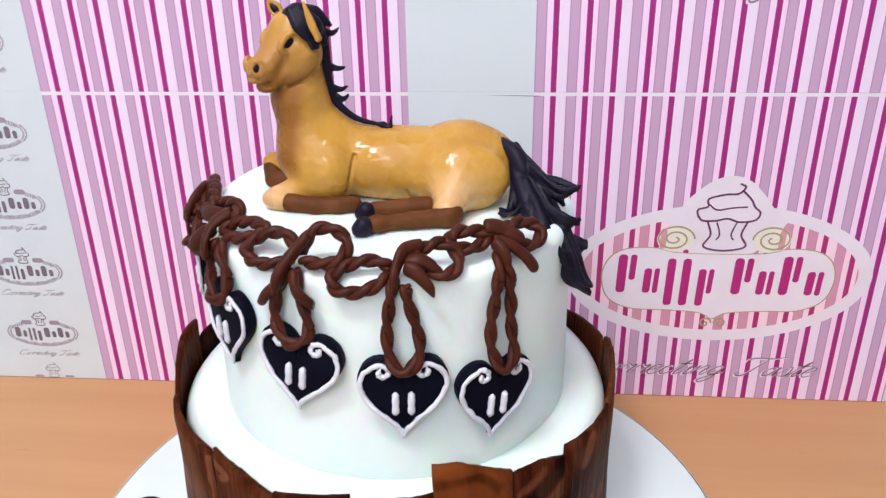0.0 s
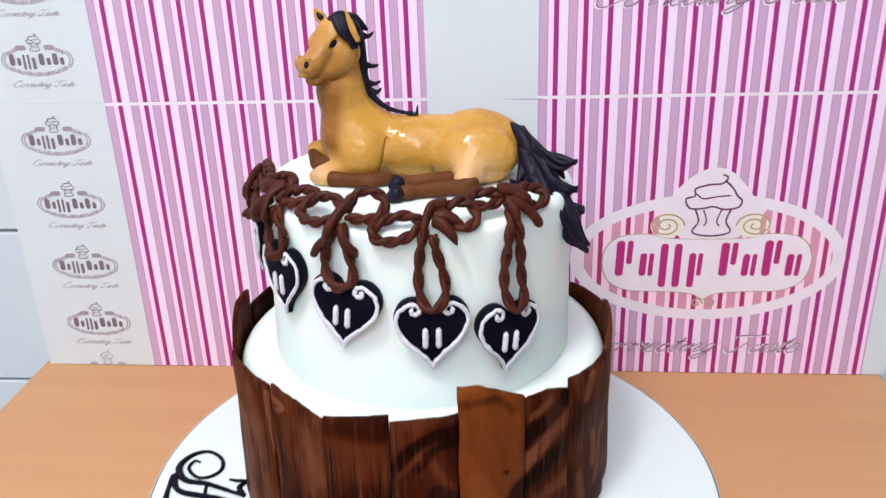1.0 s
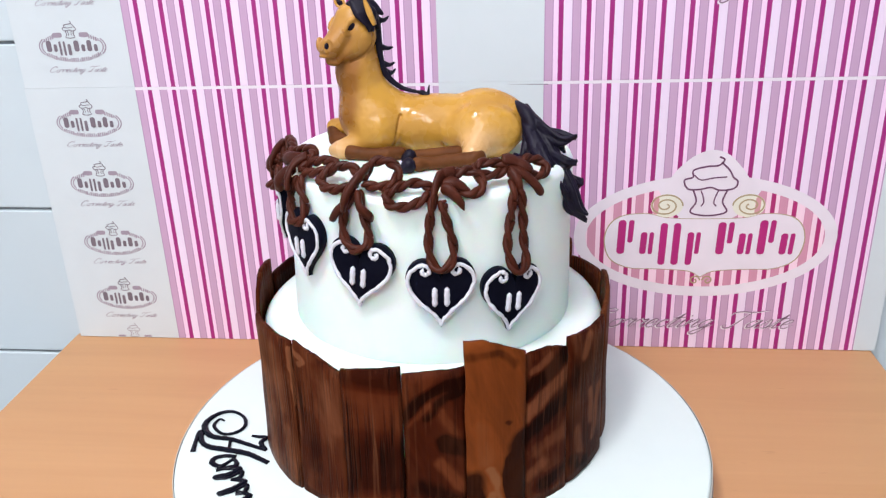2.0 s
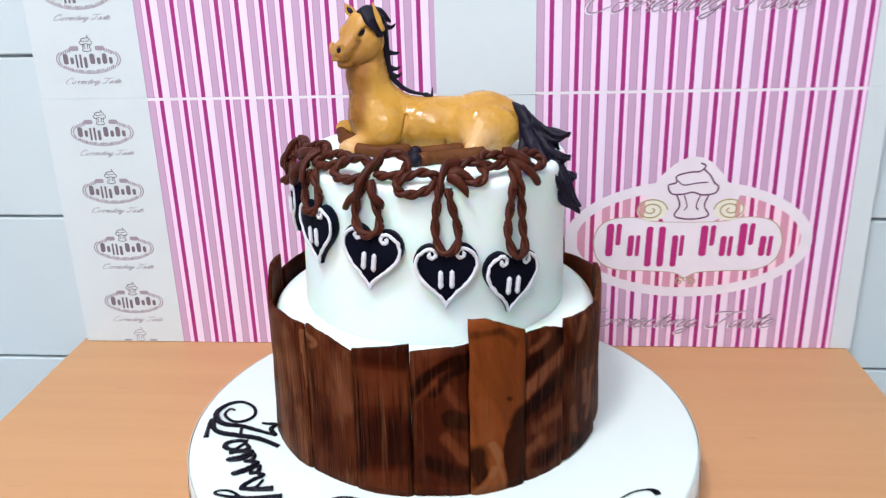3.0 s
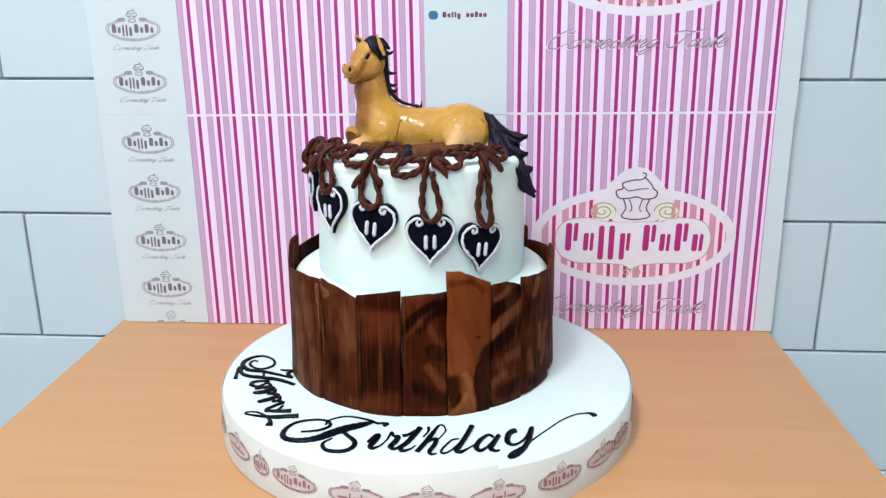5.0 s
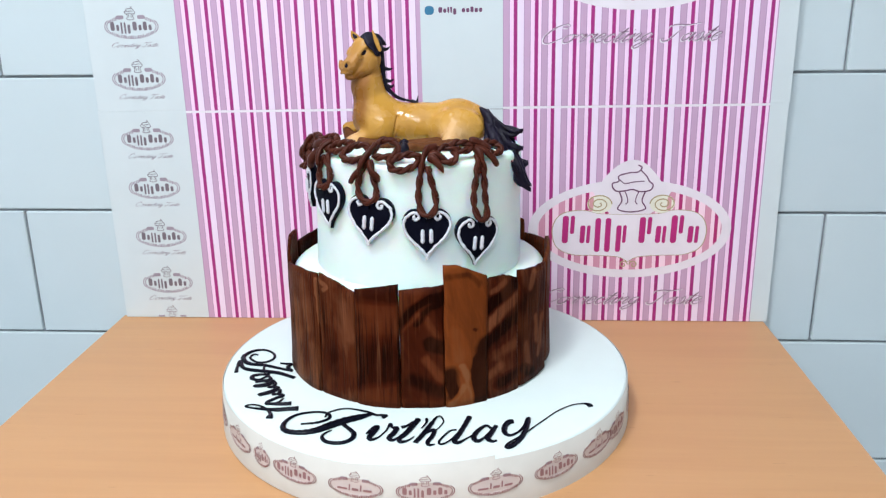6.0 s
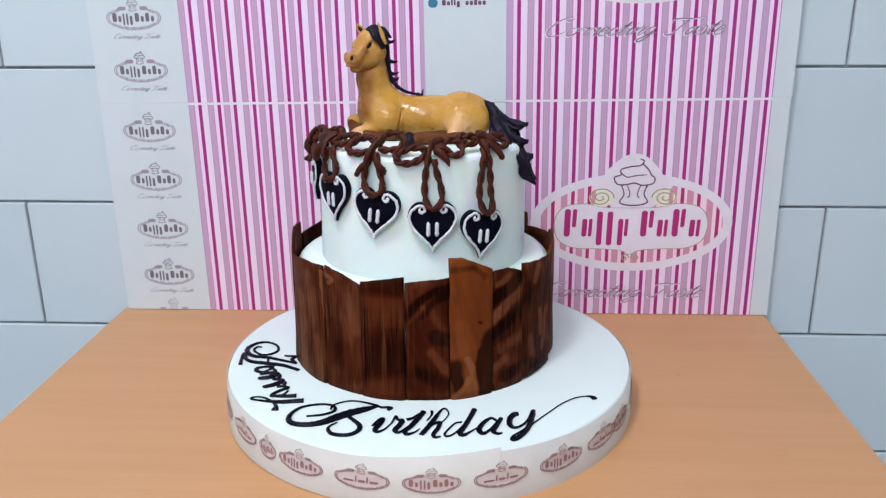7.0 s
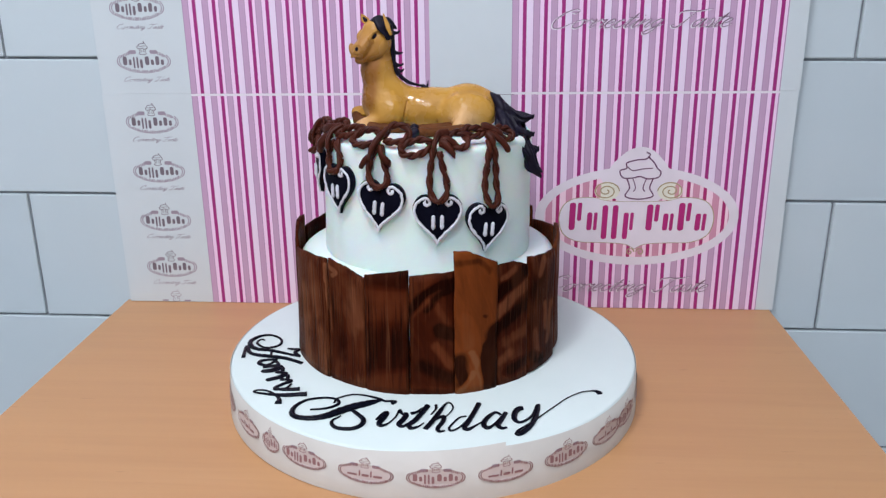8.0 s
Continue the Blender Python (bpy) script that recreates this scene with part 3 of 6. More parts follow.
def emblem(panel, dz, dy):
    """The oval emblem, its printed pieces laid on a panel."""
    cx, cz = EMBLEM_X, EMBLEM_Z
    done = []

    def piece(name, label):
        pr = Print()
        done.append((name, pr, label))
        return pr

    piece("emblem_ring", "white oval ring").band(oval(cx, cz, 0.119, 0.0605), oval(cx, cz, 0.108, 0.0505), "ink_white", 1)
    cloud = [(-0.048, 0.052), (-0.036, 0.056), (-0.027, 0.067), (-0.013, 0.079), (0.002, 0.0835), (0.016, 0.079), (0.029, 0.066), (0.037, 0.056), (0.050, 0.052), (0.024, 0.019), (-0.022, 0.019)]
    piece("emblem_cloud", "white field behind the cupcake").fill([(cx + a, cz + b) for a, b in smooth_line(cloud + cloud[:1], 5)[:-1]], "ink_white", 1.4)
    half = [(0.0, -0.040), (0.012, -0.034), (0.040, -0.032), (0.066, -0.031), (0.084, -0.022), (0.090, -0.004), (0.086, 0.012), (0.074, 0.021), (0.052, 0.023), (0.034, 0.019), (0.0, 0.018)]
    ring = half + [(-a, b) for a, b in half[-2:0:-1]]
    line = smooth_line(ring + ring[:1], 5)[:-1]
    piece("plate_outline", "gold outline").fill([(cx + 1.012 * a, cz - 0.004 + 1.025 * (b + 0.004)) for a, b in line], "ink_gold", 2)
    piece("name_plate", "white name plate").fill([(cx + a, cz + b) for a, b in line], "ink_white", 2.6)
    for x, w, low, high in ((-0.0790, 0.0145, 0.0, 0.034), (-0.0580, 0.0120, 0.0, 0.022), (-0.0405, 0.0066, -0.011, 0.031), (-0.0285, 0.0066, -0.011, 0.031), (-0.0155, 0.0120, -0.011, 0.022),
                            (0.0115, 0.0145, 0.0, 0.032), (0.0310, 0.0120, 0.0, 0.021), (0.0485, 0.0145, 0.0, 0.034), (0.0685, 0.0125, 0.0, 0.021)):
        foot, tall = cz - 0.017 + low, high - low
        if w < 0.010:
            piece("name_bar", "magenta bar").fill(slanted_bar(cx + x, foot, w, tall, 0.001), "ink_magenta", 3.4)
            continue
        # a wide letter: a thick bar and a thinner one beside it
        second = 0.66 * tall if tall > 0.024 else tall
        piece("name_bar", "magenta bar").fill(slanted_bar(cx + x, foot, 0.50 * w, tall, 0.001), "ink_magenta", 3.4)
        piece("name_bar", "magenta bar").fill(slanted_bar(cx + x + 0.66 * w, foot + tall - second, 0.34 * w, second, 0.001), "ink_magenta", 3.4)
    cupcake(piece("cupcake_outline", "purple cupcake drawing"), cx + 0.002, cz + 0.0305, 0.045, "ink_purple", 0.0016, 3)
    for s in (-1, 1):
        piece("scroll", "cream field of a scroll").fill(oval(cx + 0.001 + s * 0.0365, cz + 0.031, 0.0145, 0.0112), "ink_cream", 2)
        piece("scroll", "salmon stripe across a scroll").fill(slanted_bar(cx + s * 0.0452 - 0.0024, cz + 0.0225, 0.0048, 0.0170, 0.0004), "ink_salmon", 2.4)
        for sx, sz, turns, rx, rz in ((0.0375, 0.031, 2.5, 0.0155, 0.0115), (0.006, -0.044, 1.5, 0.005, 0.005)):
            sp = [(cx + 0.001 + s * (sx + rx * k / 60 * math.cos(2 * math.pi * turns * k / 60)), cz + sz + rz * k / 60 * math.sin(2 * math.pi * turns * k / 60)) for k in range(8, 61)]
            piece("scroll", "gold scroll").stroke(sp, 0.0014, "ink_gold", 3)
    for name, pr, label in done:
        put(name, pr.mesh(name, on_card), panel, label).location = (0, dy, dz)


def small_logo(script=False, tint=False, ink="ink_dark"):
    """Small printed mark about the origin: dashed oval, cupcake, a word as bars."""
    pr = Print()
    if tint:
        pr.fill(oval(0, -0.001, 0.0280, 0.0120), "ink_pink", 1)
    ring = "ink_grey" if ink == "ink_slate" else ink
    for k in range(26):
        x = 0.0262 * (2 * (k + 0.5) / 26 - 1)
        low = 0.0138 * math.sqrt(1 - (x / 0.0312) ** 2)
        tall = 0.0036 if k % 5 else 0.0026
        pr.stroke([(x, -0.001 - low), (x, -0.001 - low + tall * 0.5), (x, -0.001 - low + tall)], 0.0012 if k % 4 else 0.0017, ring, 2)
        if abs(x) > 0.0085:
            pr.stroke([(x, low - 0.002), (x, low - 0.002 - tall * 0.5), (x, low - 0.002 - tall)], 0.0012 if k % 4 else 0.0017, ring, 2)
    for side in (0, 180):
        for reach, half in ((0.0312, 30), (0.0288, 24)):
            pr.stroke(oval(0, -0.001, reach, reach * 0.44, 12, side - half, side + half), 0.0011, ring, 2)
    for s in (-1, 1):
        pr.fill(slanted_bar(s * 0.0125 - 0.0045, 0.0072, 0.009, 0.0042), "ink_grey", 1.5)
    cupcake(pr, 0.0, 0.0088, 0.0118, ink, 0.0007, 3)
    if script:
        word_bars(pr, -0.021, -0.0055, (0.012, 0.0018, 0.008, 0.0018, 0.010), (0.0026, 0.0080, 0.0034, 0.0085, 0.0030), 0.0016, ink, 0.0005, (), 3)
    else:
        word_bars(pr, -0.0245, -0.0054, (0.0048, 0.0032, 0.0020, 0.0020, 0.0030), (0.0098, 0.0066, 0.0092, 0.0092, 0.0066), 0.0020, ink, 0.0, (2, 3, 4), 3)
        word_bars(pr, 0.0015, -0.0054, (0.0048, 0.0034, 0.0044, 0.0034), (0.0098, 0.0062, 0.0098, 0.0062), 0.0020, ink, 0.0, (), 3)
    return pr


CARD_TILT = radians(0.55)
display = thing("printed_card_display", (0, CARD_Y, 0), "pink-striped printed card panels propped upright on the table", "display card")
display.rotation_euler = (0, -CARD_TILT, 0)


def on_card(u, v, h):
    return (u, -0.00012 * h, v)


CARD_TOP = 0.545
low_bm = box(CARD_L, CARD_R, 0, 0.005, 0.0005, SEAM - 0.00005, 0.0002, 1)
for v in low_bm.verts:
    if v.co.z < 0.1:
        v.co.z += TABLE_Z + (TABLE_TILT - CARD_TILT) * v.co.x
low_card = part("lower_panel", low_bm, "card", display, "striped card panel", smooth=False)
high_card = part("upper_panel", box(CARD_L + 0.001, CARD_R + 0.001, 0, 0.005, SEAM + 0.00005, CARD_TOP, 0.0002, 1), "card", display, "striped card panel", smooth=False)
fold = Print()
fold.fill([(PINK_L, SEAM - 0.0030), (WHITE_L, SEAM - 0.0030), (WHITE_L, SEAM - 0.0003), (PINK_L, SEAM - 0.0003)], "ink_white", 1)
fold.fill([(WHITE_R, SEAM - 0.0030), (PINK_R, SEAM - 0.0030), (PINK_R, SEAM - 0.0003), (WHITE_R, SEAM - 0.0003)], "ink_white", 1)
put("white_border", fold.mesh("white_border", on_card), low_card, "white printed border along the fold")
# shade of the slightly open fold, painted as a flat dark sliver
crease = Print()
crease.fill([(WHITE_R - 0.034, SEAM - 0.0026), (WHITE_R - 0.012, SEAM - 0.0030), (WHITE_R + 0.004, SEAM - 0.0033), (WHITE_R + 0.004, SEAM - 0.0027), (WHITE_R - 0.012, SEAM - 0.0025)], "ink_slate", 1.5)
put("painted_fold_gap", crease.mesh("painted_fold_gap", on_card), low_card, "flat dark sliver painted for the shade in the open fold")
emblem(low_card, 0, 0)
emblem(high_card, 0.311, 0)


SWASH = {
    "C": (0.95, [[(0.92, 1.30), (0.70, 1.42), (0.30, 1.15), (0.02, 0.55), (0.10, 0.05), (0.42, -0.02), (0.86, 0.35)], [(0.92, 1.30), (0.80, 1.12), (0.62, 1.16)]]),
    "o": (0.52, [[(0.36, 0.62), (0.10, 0.50), (0.02, 0.12), (0.20, -0.02), (0.42, 0.20), (0.40, 0.56), (0.36, 0.62), (0.58, 0.55)]]),
    "r": (0.48, [[(0.0, 0.36), (0.20, 0.66), (0.30, 0.54), (0.46, 0.60), (0.32, 0.18), (0.36, 0.0), (0.54, 0.22)]]),
    "e": (0.44, [[(0.0, 0.24), (0.30, 0.38), (0.36, 0.58), (0.22, 0.62), (0.04, 0.30), (0.10, 0.0), (0.28, 0.02), (0.48, 0.26)]]),
    "c": (0.42, [[(0.38, 0.50), (0.28, 0.62), (0.08, 0.40), (0.04, 0.10), (0.18, -0.02), (0.46, 0.24)]]),
    "t": (0.38, [[(0.0, 0.24), (0.40, 1.05), (0.14, 0.20), (0.16, 0.0), (0.40, 0.24)], [(0.08, 0.72), (0.52, 0.76)]]),
    "i": (0.30, [[(0.0, 0.24), (0.22, 0.60), (0.08, 0.12), (0.14, 0.0), (0.34, 0.24)], [(0.34, 0.86), (0.37, 0.93)]]),
    "n": (0.58, [[(0.0, 0.30), (0.18, 0.62), (0.02, 0.0)], [(0.06, 0.20), (0.38, 0.62), (0.46, 0.52), (0.34, 0.12), (0.40, 0.0), (0.60, 0.24)]]),
    "g": (0.54, [[(0.42, 0.58), (0.26, 0.62), (0.04, 0.34), (0.06, 0.04), (0.22, 0.06), (0.46, 0.60)], [(0.46, 0.60), (0.24, -0.20), (0.0, -0.52), (-0.14, -0.40), (0.10, -0.12), (0.56, 0.24)]]),
    "T": (0.86, [[(0.72, 1.28), (0.52, 0.70), (0.30, 0.10), (0.08, -0.04), (-0.06, 0.12), (0.06, 0.22)], [(0.0, 0.92), (0.06, 1.16), (0.36, 1.24), (0.74, 1.20), (1.34, 1.36)]]),
    "a": (0.54, [[(0.44, 0.56), (0.28, 0.62), (0.04, 0.34), (0.06, 0.02), (0.24, 0.10), (0.48, 0.62), (0.38, 0.14), (0.44, 0.0), (0.60, 0.24)]]),
    "s": (0.40, [[(0.0, 0.24), (0.28, 0.66), (0.34, 0.26), (0.24, 0.0), (0.04, 0.04)], [(0.24, 0.0), (0.48, 0.24)]]),
    " ": (0.48, []),
}


def swash_line(text, x, z, high, width, mat, h):
    """A line in thin slanted script, width its thickest stroke."""
    pr = Print()
    for ch in text:
        step, strokes = SWASH[ch]
        for st in strokes:
            pts = smooth_line([(x + high * (1.70 * a + 0.60 * b), z + high * b) for a, b in st], 6)
            pr.stroke(pts, width * (1.0 if len(st) > 3 else 0.8), mat, h, taper=True)
        x += 1.70 * high * step
    return pr


SLOGAN_Z = 0.0200
for panel, dz in ((low_card, 0.0), (high_card, EMBLEM_UP)):
    ink = swash_line("Correcting Taste", 0.1180, SLOGAN_Z, 0.0140, 0.0012, "ink_slogan", 4).mesh("slogan", on_card)
    put("slogan", ink, panel, "slogan in thin slanted purple-grey script").location.z = dz
    edge = swash_line("Correcting Taste", 0.1170, SLOGAN_Z - 0.0007, 0.0140, 0.0020, "ink_white", 2).mesh("slogan_edge", on_card)
    put("slogan_edge", edge, panel, "white edging of the slogan's letters").location.z = dz
mark_mesh = small_logo(ink="ink_slate").mesh("printed_mark", on_card)
MARKS = ((0.0480, low_card), (0.1082, low_card), (0.1695, low_card), (0.2290, low_card), (0.2993, high_card), (0.3583, high_card), (0.4180, high_card))
for z, panel in MARKS:
    put("printed_mark", mark_mesh, panel, "small dashed oval bakery mark").location = (-0.3425 - 0.0145 * z, 0, z)
tag_mesh = swash_line("Correcting Taste", -0.0285, 0.0, 0.0039, 0.00050, "ink_grey", 2).mesh("tagline", on_card)
for z, panel in MARKS:
    put("tagline", tag_mesh, panel, "slogan in tiny thin grey script").location = (-0.3405 - 0.0145 * z, 0, z - 0.0238)
half_mark = Print()
cupcake(half_mark, 0.0, 0.0035, 0.0125, "ink_grey", 0.0006, 3)
for s in (-1, 1):
    half_mark.fill(slanted_bar(s * 0.014 - 0.004, 0.001, 0.008, 0.002), "ink_grey", 1.5)
put("printed_mark", half_mark.mesh("printed_mark", on_card), low_card, "cut-off bakery mark at the lower edge").location = (-0.3425, 0, 0)
contact = Print()
contact.fill(slanted_bar(-0.0115, 0.3635, 0.0105, 0.0095), "ink_blue", 2)
word_bars(contact, 0.004, 0.3655, (0.0042, 0.0034, 0.002, 0.002, 0.0034), (0.0062, 0.0044, 0.0062, 0.0062, 0.0044), 0.0012, "ink_purple", 0, (4,), 2)
word_bars(contact, 0.030, 0.3655, (0.0036, 0.0036, 0.0034, 0.0036, 0.0036), (0.0046, 0.0046, 0.0062, 0.0046, 0.0046), 0.0012, "ink_purple", 0, (), 2)
put("contact_line", contact.mesh("contact_line", on_card), high_card, "blue square beside a line of dark bars")

# ---------------------------------------------------------------- cake board
BX, BY, BR, BH = -0.0030, 0.3645, 0.1956, 0.041
CX, CY = -0.0095, 0.392
board = thing("cake_board", (BX, BY, 0), "thick round white cake board with a printed paper band", "cake board")
part("drum", lathe([(0, -0.0022), (BR - 0.001, -0.0022), (BR, -0.001), (BR, BH - 0.003), (BR - 0.0008, BH - 0.001), (BR - 0.003, BH), (0, BH)], 160), "board_white", board, "white iced drum")


def on_band(u, v, h):
    a = u / BR
    r = BR + 0.0011 + 0.0022 * (1 - v / BH) + 0.00012 * h
    return (r * math.sin(a), -r * math.cos(a), v)


bv, bf = [], []
NB = 160
for i in range(NB + 1):
    a = radians(19.4) + 2 * math.pi * i / NB * 1.003
    lift = 0.0062 * max(0.0, (i / NB - 0.905) / 0.095) ** 0.75 + 0.0026 * max(0.0, 1 - 14 * i / NB)
    r = BR + 0.0006 + 0.0001 * i / NB
    z1 = BH - 0.0014 + lift
    bv += [((r + 0.0022) * math.sin(a), -(r + 0.0022) * math.cos(a), -0.0018), (r * math.sin(a), -r * math.cos(a), z1), ((r - 0.0006) * math.sin(a), -(r - 0.0006) * math.cos(a), z1)]
for i in range(NB):
    a = 3 * i
    bf += [(a, a + 3, a + 4, a + 1), (a + 1, a + 4, a + 5, a + 2)]
band = put("paper_band", mesh_of("paper_band", bv, bf, ["band"], True), board, "pale pink printed paper band")
for k, deg in enumerate((-84, -67, -51, -39.6, -28.4, -11.9, 4.3, 20.6, 37.1, 52.4, 63.4, 80)):
    lm = small_logo(k in (0, 2, 5, 7, 9, 11), True)
    me = lm.mesh("printed_mark", lambda u, v, h: on_band(u * (0.36 if k == 3 else 0.72) + radians(deg) * BR, v * 0.64 + 0.0212, h))
    put("printed_mark", me, band, "small dashed oval bakery mark")

# ---------------------------------------------------------------- cake tiers
TOP, SHELF = 0.252, 0.1402
RU, RL = 0.0985, 0.1235
cake = thing("cake", (CX, CY, BH), "two-tier round white fondant cake with brown plank-like cladding", "cake")


def tier(r, z0, z1, f, w, flare=0.0):
    """A round tier, a little wider at its foot by flare."""
    prof = [(0, z0), (r + flare - 0.0016, z0), (r + flare - 0.0002, z0 + 0.0024)] + [(r + flare * (1 - k / 8) ** 1.6 - 0.0006 * math.sin(math.pi * k / 8), z0 + (z1 - z0 - f) * k / 8) for k in range(1, 8)]
    prof += [(r - f + f * math.cos(radians(15 * k)), z1 - f + f * math.sin(radians(15 * k))) for k in range(7)]
    return lathe(prof + [(r * 0.6, z1 + 0.0004), (0, z1 + 0.0006)], 144, w)


part("lower_tier", tier(RL, 0, SHELF - BH, 0.010, 0.0008), "fondant", cake, "white fondant lower tier")
part("upper_tier", tier(RU, SHELF - BH - 0.001, TOP - BH, 0.006, 0.0008, 0.0006), "fondant", cake, "white fondant upper tier")


def plank(th0, th1, tops, proud, seed, mat="plank", foot=0.0):
    """A curved plank on the lower tier: from angle th0 to th1, top heights tops spread along it."""
    nx, nz, thick = 14, 16, 0.0036
    r0 = RL + 0.0010 + proud
    V, F = [], []

    def top_at(t):
        s = t * (len(tops) - 1)
        i = min(int(s), len(tops) - 2)
        return tops[i] + (tops[i + 1] - tops[i]) * (s - i)

    for layer in (0, 1):
        for j in range(nz + 1):
            for i in range(nx + 1):
                t = i / nx
                zt = top_at(t) - BH + 0.0007 * noise.noise(Vector((seed * 3.1, t * 6, 0))) - 0.0012 * max(0.0, noise.noise(Vector((seed * 7.7, t * 11, 4))) - 0.15)
                z = foot + (zt - foot) * j / nz
                edge = 0.0007 * noise.noise(Vector((seed + z * 40, (0 if i == 0 else 5), seed * 1.7))) if i in (0, nx) else 0.0
                th = radians(th0 + (th1 - th0) * t) + edge / r0
                grain = 0.0005 * noise.noise(Vector((i * 2.3 + seed, z * 14, seed * 2.0))) + 0.0011 * noise.noise(Vector((t * 1.5 + seed, z * 22, 3)))
                r = r0 + 0.0016 * (1 - j / nz) ** 3 + (thick + grain - (0.0011 if i in (0, nx) else 0) - (0.0009 if j == nz else 0) if layer else 0)
                V.append((r * math.sin(th), -r * math.cos(th), z))
    row, lay = nx + 1, (nx + 1) * (nz + 1)
    for j in range(nz):
        for i in range(nx):
            a = j * row + i
            F.append((a + 1, a, a + row, a + row + 1))
            b = a + lay
            F.append((b, b + 1, b + row + 1, b + row))
    for i in range(nx):
        a, b = i, nz * row + i
        F.append((a, a + 1, a + 1 + lay, a + lay))
        F.append((b + 1, b, b + lay, b + 1 + lay))
    for j in range(nz):
        a, b = j * row, j * row + nx
        F.append((a + row, a, a + lay, a + row + lay))
        F.append((b, b + row, b + row + lay, b + lay))
    return put("plank", mesh_of("plank", V, F, [mat], True), cake)


PLANKS = [
    (-70, -39.9, (0.1470, 0.1525, 0.1545), 0.0018, "plank_worn", 0.0), (-39.8, -21.2, (0.1550, 0.1515, 0.1440), 0.0002, "plank_worn", 0.0), (-21.0, -3.3, (0.1480, 0.1555), 0.0016, "plank_scored", 0.0),
    (-3.2, 14.4, (0.1495, 0.1535), 0.0, "plank_arched", 0.0), (14.1, 31.8, (0.1720, 0.1705, 0.1640, 0.1575), 0.0018, "plank_light", 0.0), (32.0, 48.2, (0.1540, 0.1545, 0.1475), 0.0004, "plank_band", 0.0),
    (47.8, 71.5, (0.1545, 0.1510, 0.1485), 0.0010, "plank_patched", 0.0020), (71.8, 98, (0.1490, 0.1560, 0.1585, 0.1560), 0.0002, "plank_worn", 0.0050), (101, 123.5, (0.1500, 0.1470, 0.1442), 0.0008, "plank_scored", 0.0),
    (124, 150, (0.1585, 0.1585), 0.0, "plank", 0.0), (150.5, 180, (0.1540, 0.1580), 0.0008, "plank_scored", 0.0), (180.4, 211, (0.1560, 0.1520), 0.0, "plank_scored", 0.0),
    (211.4, 232, (0.1580, 0.1550), 0.0008, "plank_scored", 0.0), (232.4, 263.5, (0.1530, 0.1500, 0.1490), 0.0, "plank", 0.0), (264.0, 289.6, (0.1625, 0.1630, 0.1570, 0.1470), 0.0009, "plank_worn", 0.0),
]
for k, (a0, a1, tops, proud, mat, foot) in enumerate(PLANKS):
    plank(a0, a1, tops, proud, k + 1, mat, foot)

# ---------------------------------------------------------------- piped writing on the board
inscription = thing("piped_inscription", (BX, BY, BH), "glossy black piped writing reading Happy Birthday on the board", "writing", )


def pipe(pts, name="flourish", width=0.00138):
    """A piped line through (x, y, weight) on the board."""
    line = smooth_line([(x - BX, y - BY, 0.0007, w) for x, y, w in pts], 8)
    rr = np.maximum(0.0005, width * line[:, 3] * (1 + 0.06 * np.sin(np.arange(len(line)) * 1.7)))
    v, f = tube(line[:, :3], rr, 8, 0.62)
    put(name, mesh_of(name, v, f, ["gel"], True), inscription)


# capital B: loop and stem, crown stroke, bowl
pipe([(-0.0986, 0.2303, 0.8), (-0.0856, 0.2332, 1.0), (-0.0777, 0.2388, 1.1), (-0.0763, 0.2444, 1.2), (-0.0805, 0.2499, 1.0), (-0.0907, 0.2514, 1.0), (-0.1045, 0.2466, 1.1), (-0.1120, 0.2361, 1.4), (-0.1127, 0.2248, 1.9), (-0.1071, 0.2176, 2.1), (-0.0949, 0.2161, 2.3), (-0.0831, 0.2201, 2.7), (-0.0734, 0.2281, 3.2), (-0.0621, 0.2370, 3.2), (-0.0501, 0.2438, 2.6), (-0.0411, 0.2495, 1.2)], "letter")
pipe([(-0.0801, 0.2432, 0.8), (-0.0790, 0.2506, 0.7), (-0.0702, 0.2571, 0.7), (-0.0622, 0.2586, 0.7), (-0.0536, 0.2566, 0.8), (-0.0432, 0.2524, 1.0), (-0.0369, 0.2481, 1.0), (-0.0315, 0.2483, 1.1), (-0.0290, 0.2458, 2.3), (-0.0279, 0.2449, 2.0)], "flourish")
pipe([(-0.0643, 0.2330, 1.4), (-0.0569, 0.2245, 1.5), (-0.0514, 0.2171, 1.7), (-0.0509, 0.2095, 1.7), (-0.0552, 0.2031, 1.6), (-0.0624, 0.2007, 1.6), (-0.0712, 0.2023, 1.5), (-0.0760, 0.2083, 1.3), (-0.0760, 0.2143, 0.9), (-0.0706, 0.2213, 0.6)], "letter")
# i, r, t, h, d, a, y and the long tail of the y
pipe([(-0.0405, 0.2167, 1.0), (-0.0364, 0.2249, 1.8), (-0.0333, 0.2276, 2.3), (-0.0349, 0.2194, 2.4), (-0.0374, 0.2108, 2.2), (-0.0349, 0.2071, 1.5), (-0.0294, 0.2121, 0.8), (-0.0248, 0.2224, 0.7)], "letter", 0.00114)
pipe([(-0.0250, 0.2212, 0.8), (-0.0236, 0.2293, 1.0), (-0.0224, 0.2326, 1.5), (-0.0203, 0.2276, 1.2), (-0.0166, 0.2259, 2.2), (-0.0183, 0.2178, 2.3), (-0.0210, 0.2105, 2.2), (-0.0172, 0.2071, 1.4), (-0.0110, 0.2158, 0.7)], "letter", 0.00114)
pipe([(0.0001, 0.2417, 2.4), (-0.0031, 0.2316, 2.3), (-0.0082, 0.2177, 2.3), (-0.0126, 0.2097, 2.1), (-0.0105, 0.2045, 1.7), (-0.0047, 0.2077, 0.9), (-0.0009, 0.2136, 0.6)], "letter", 0.00114)
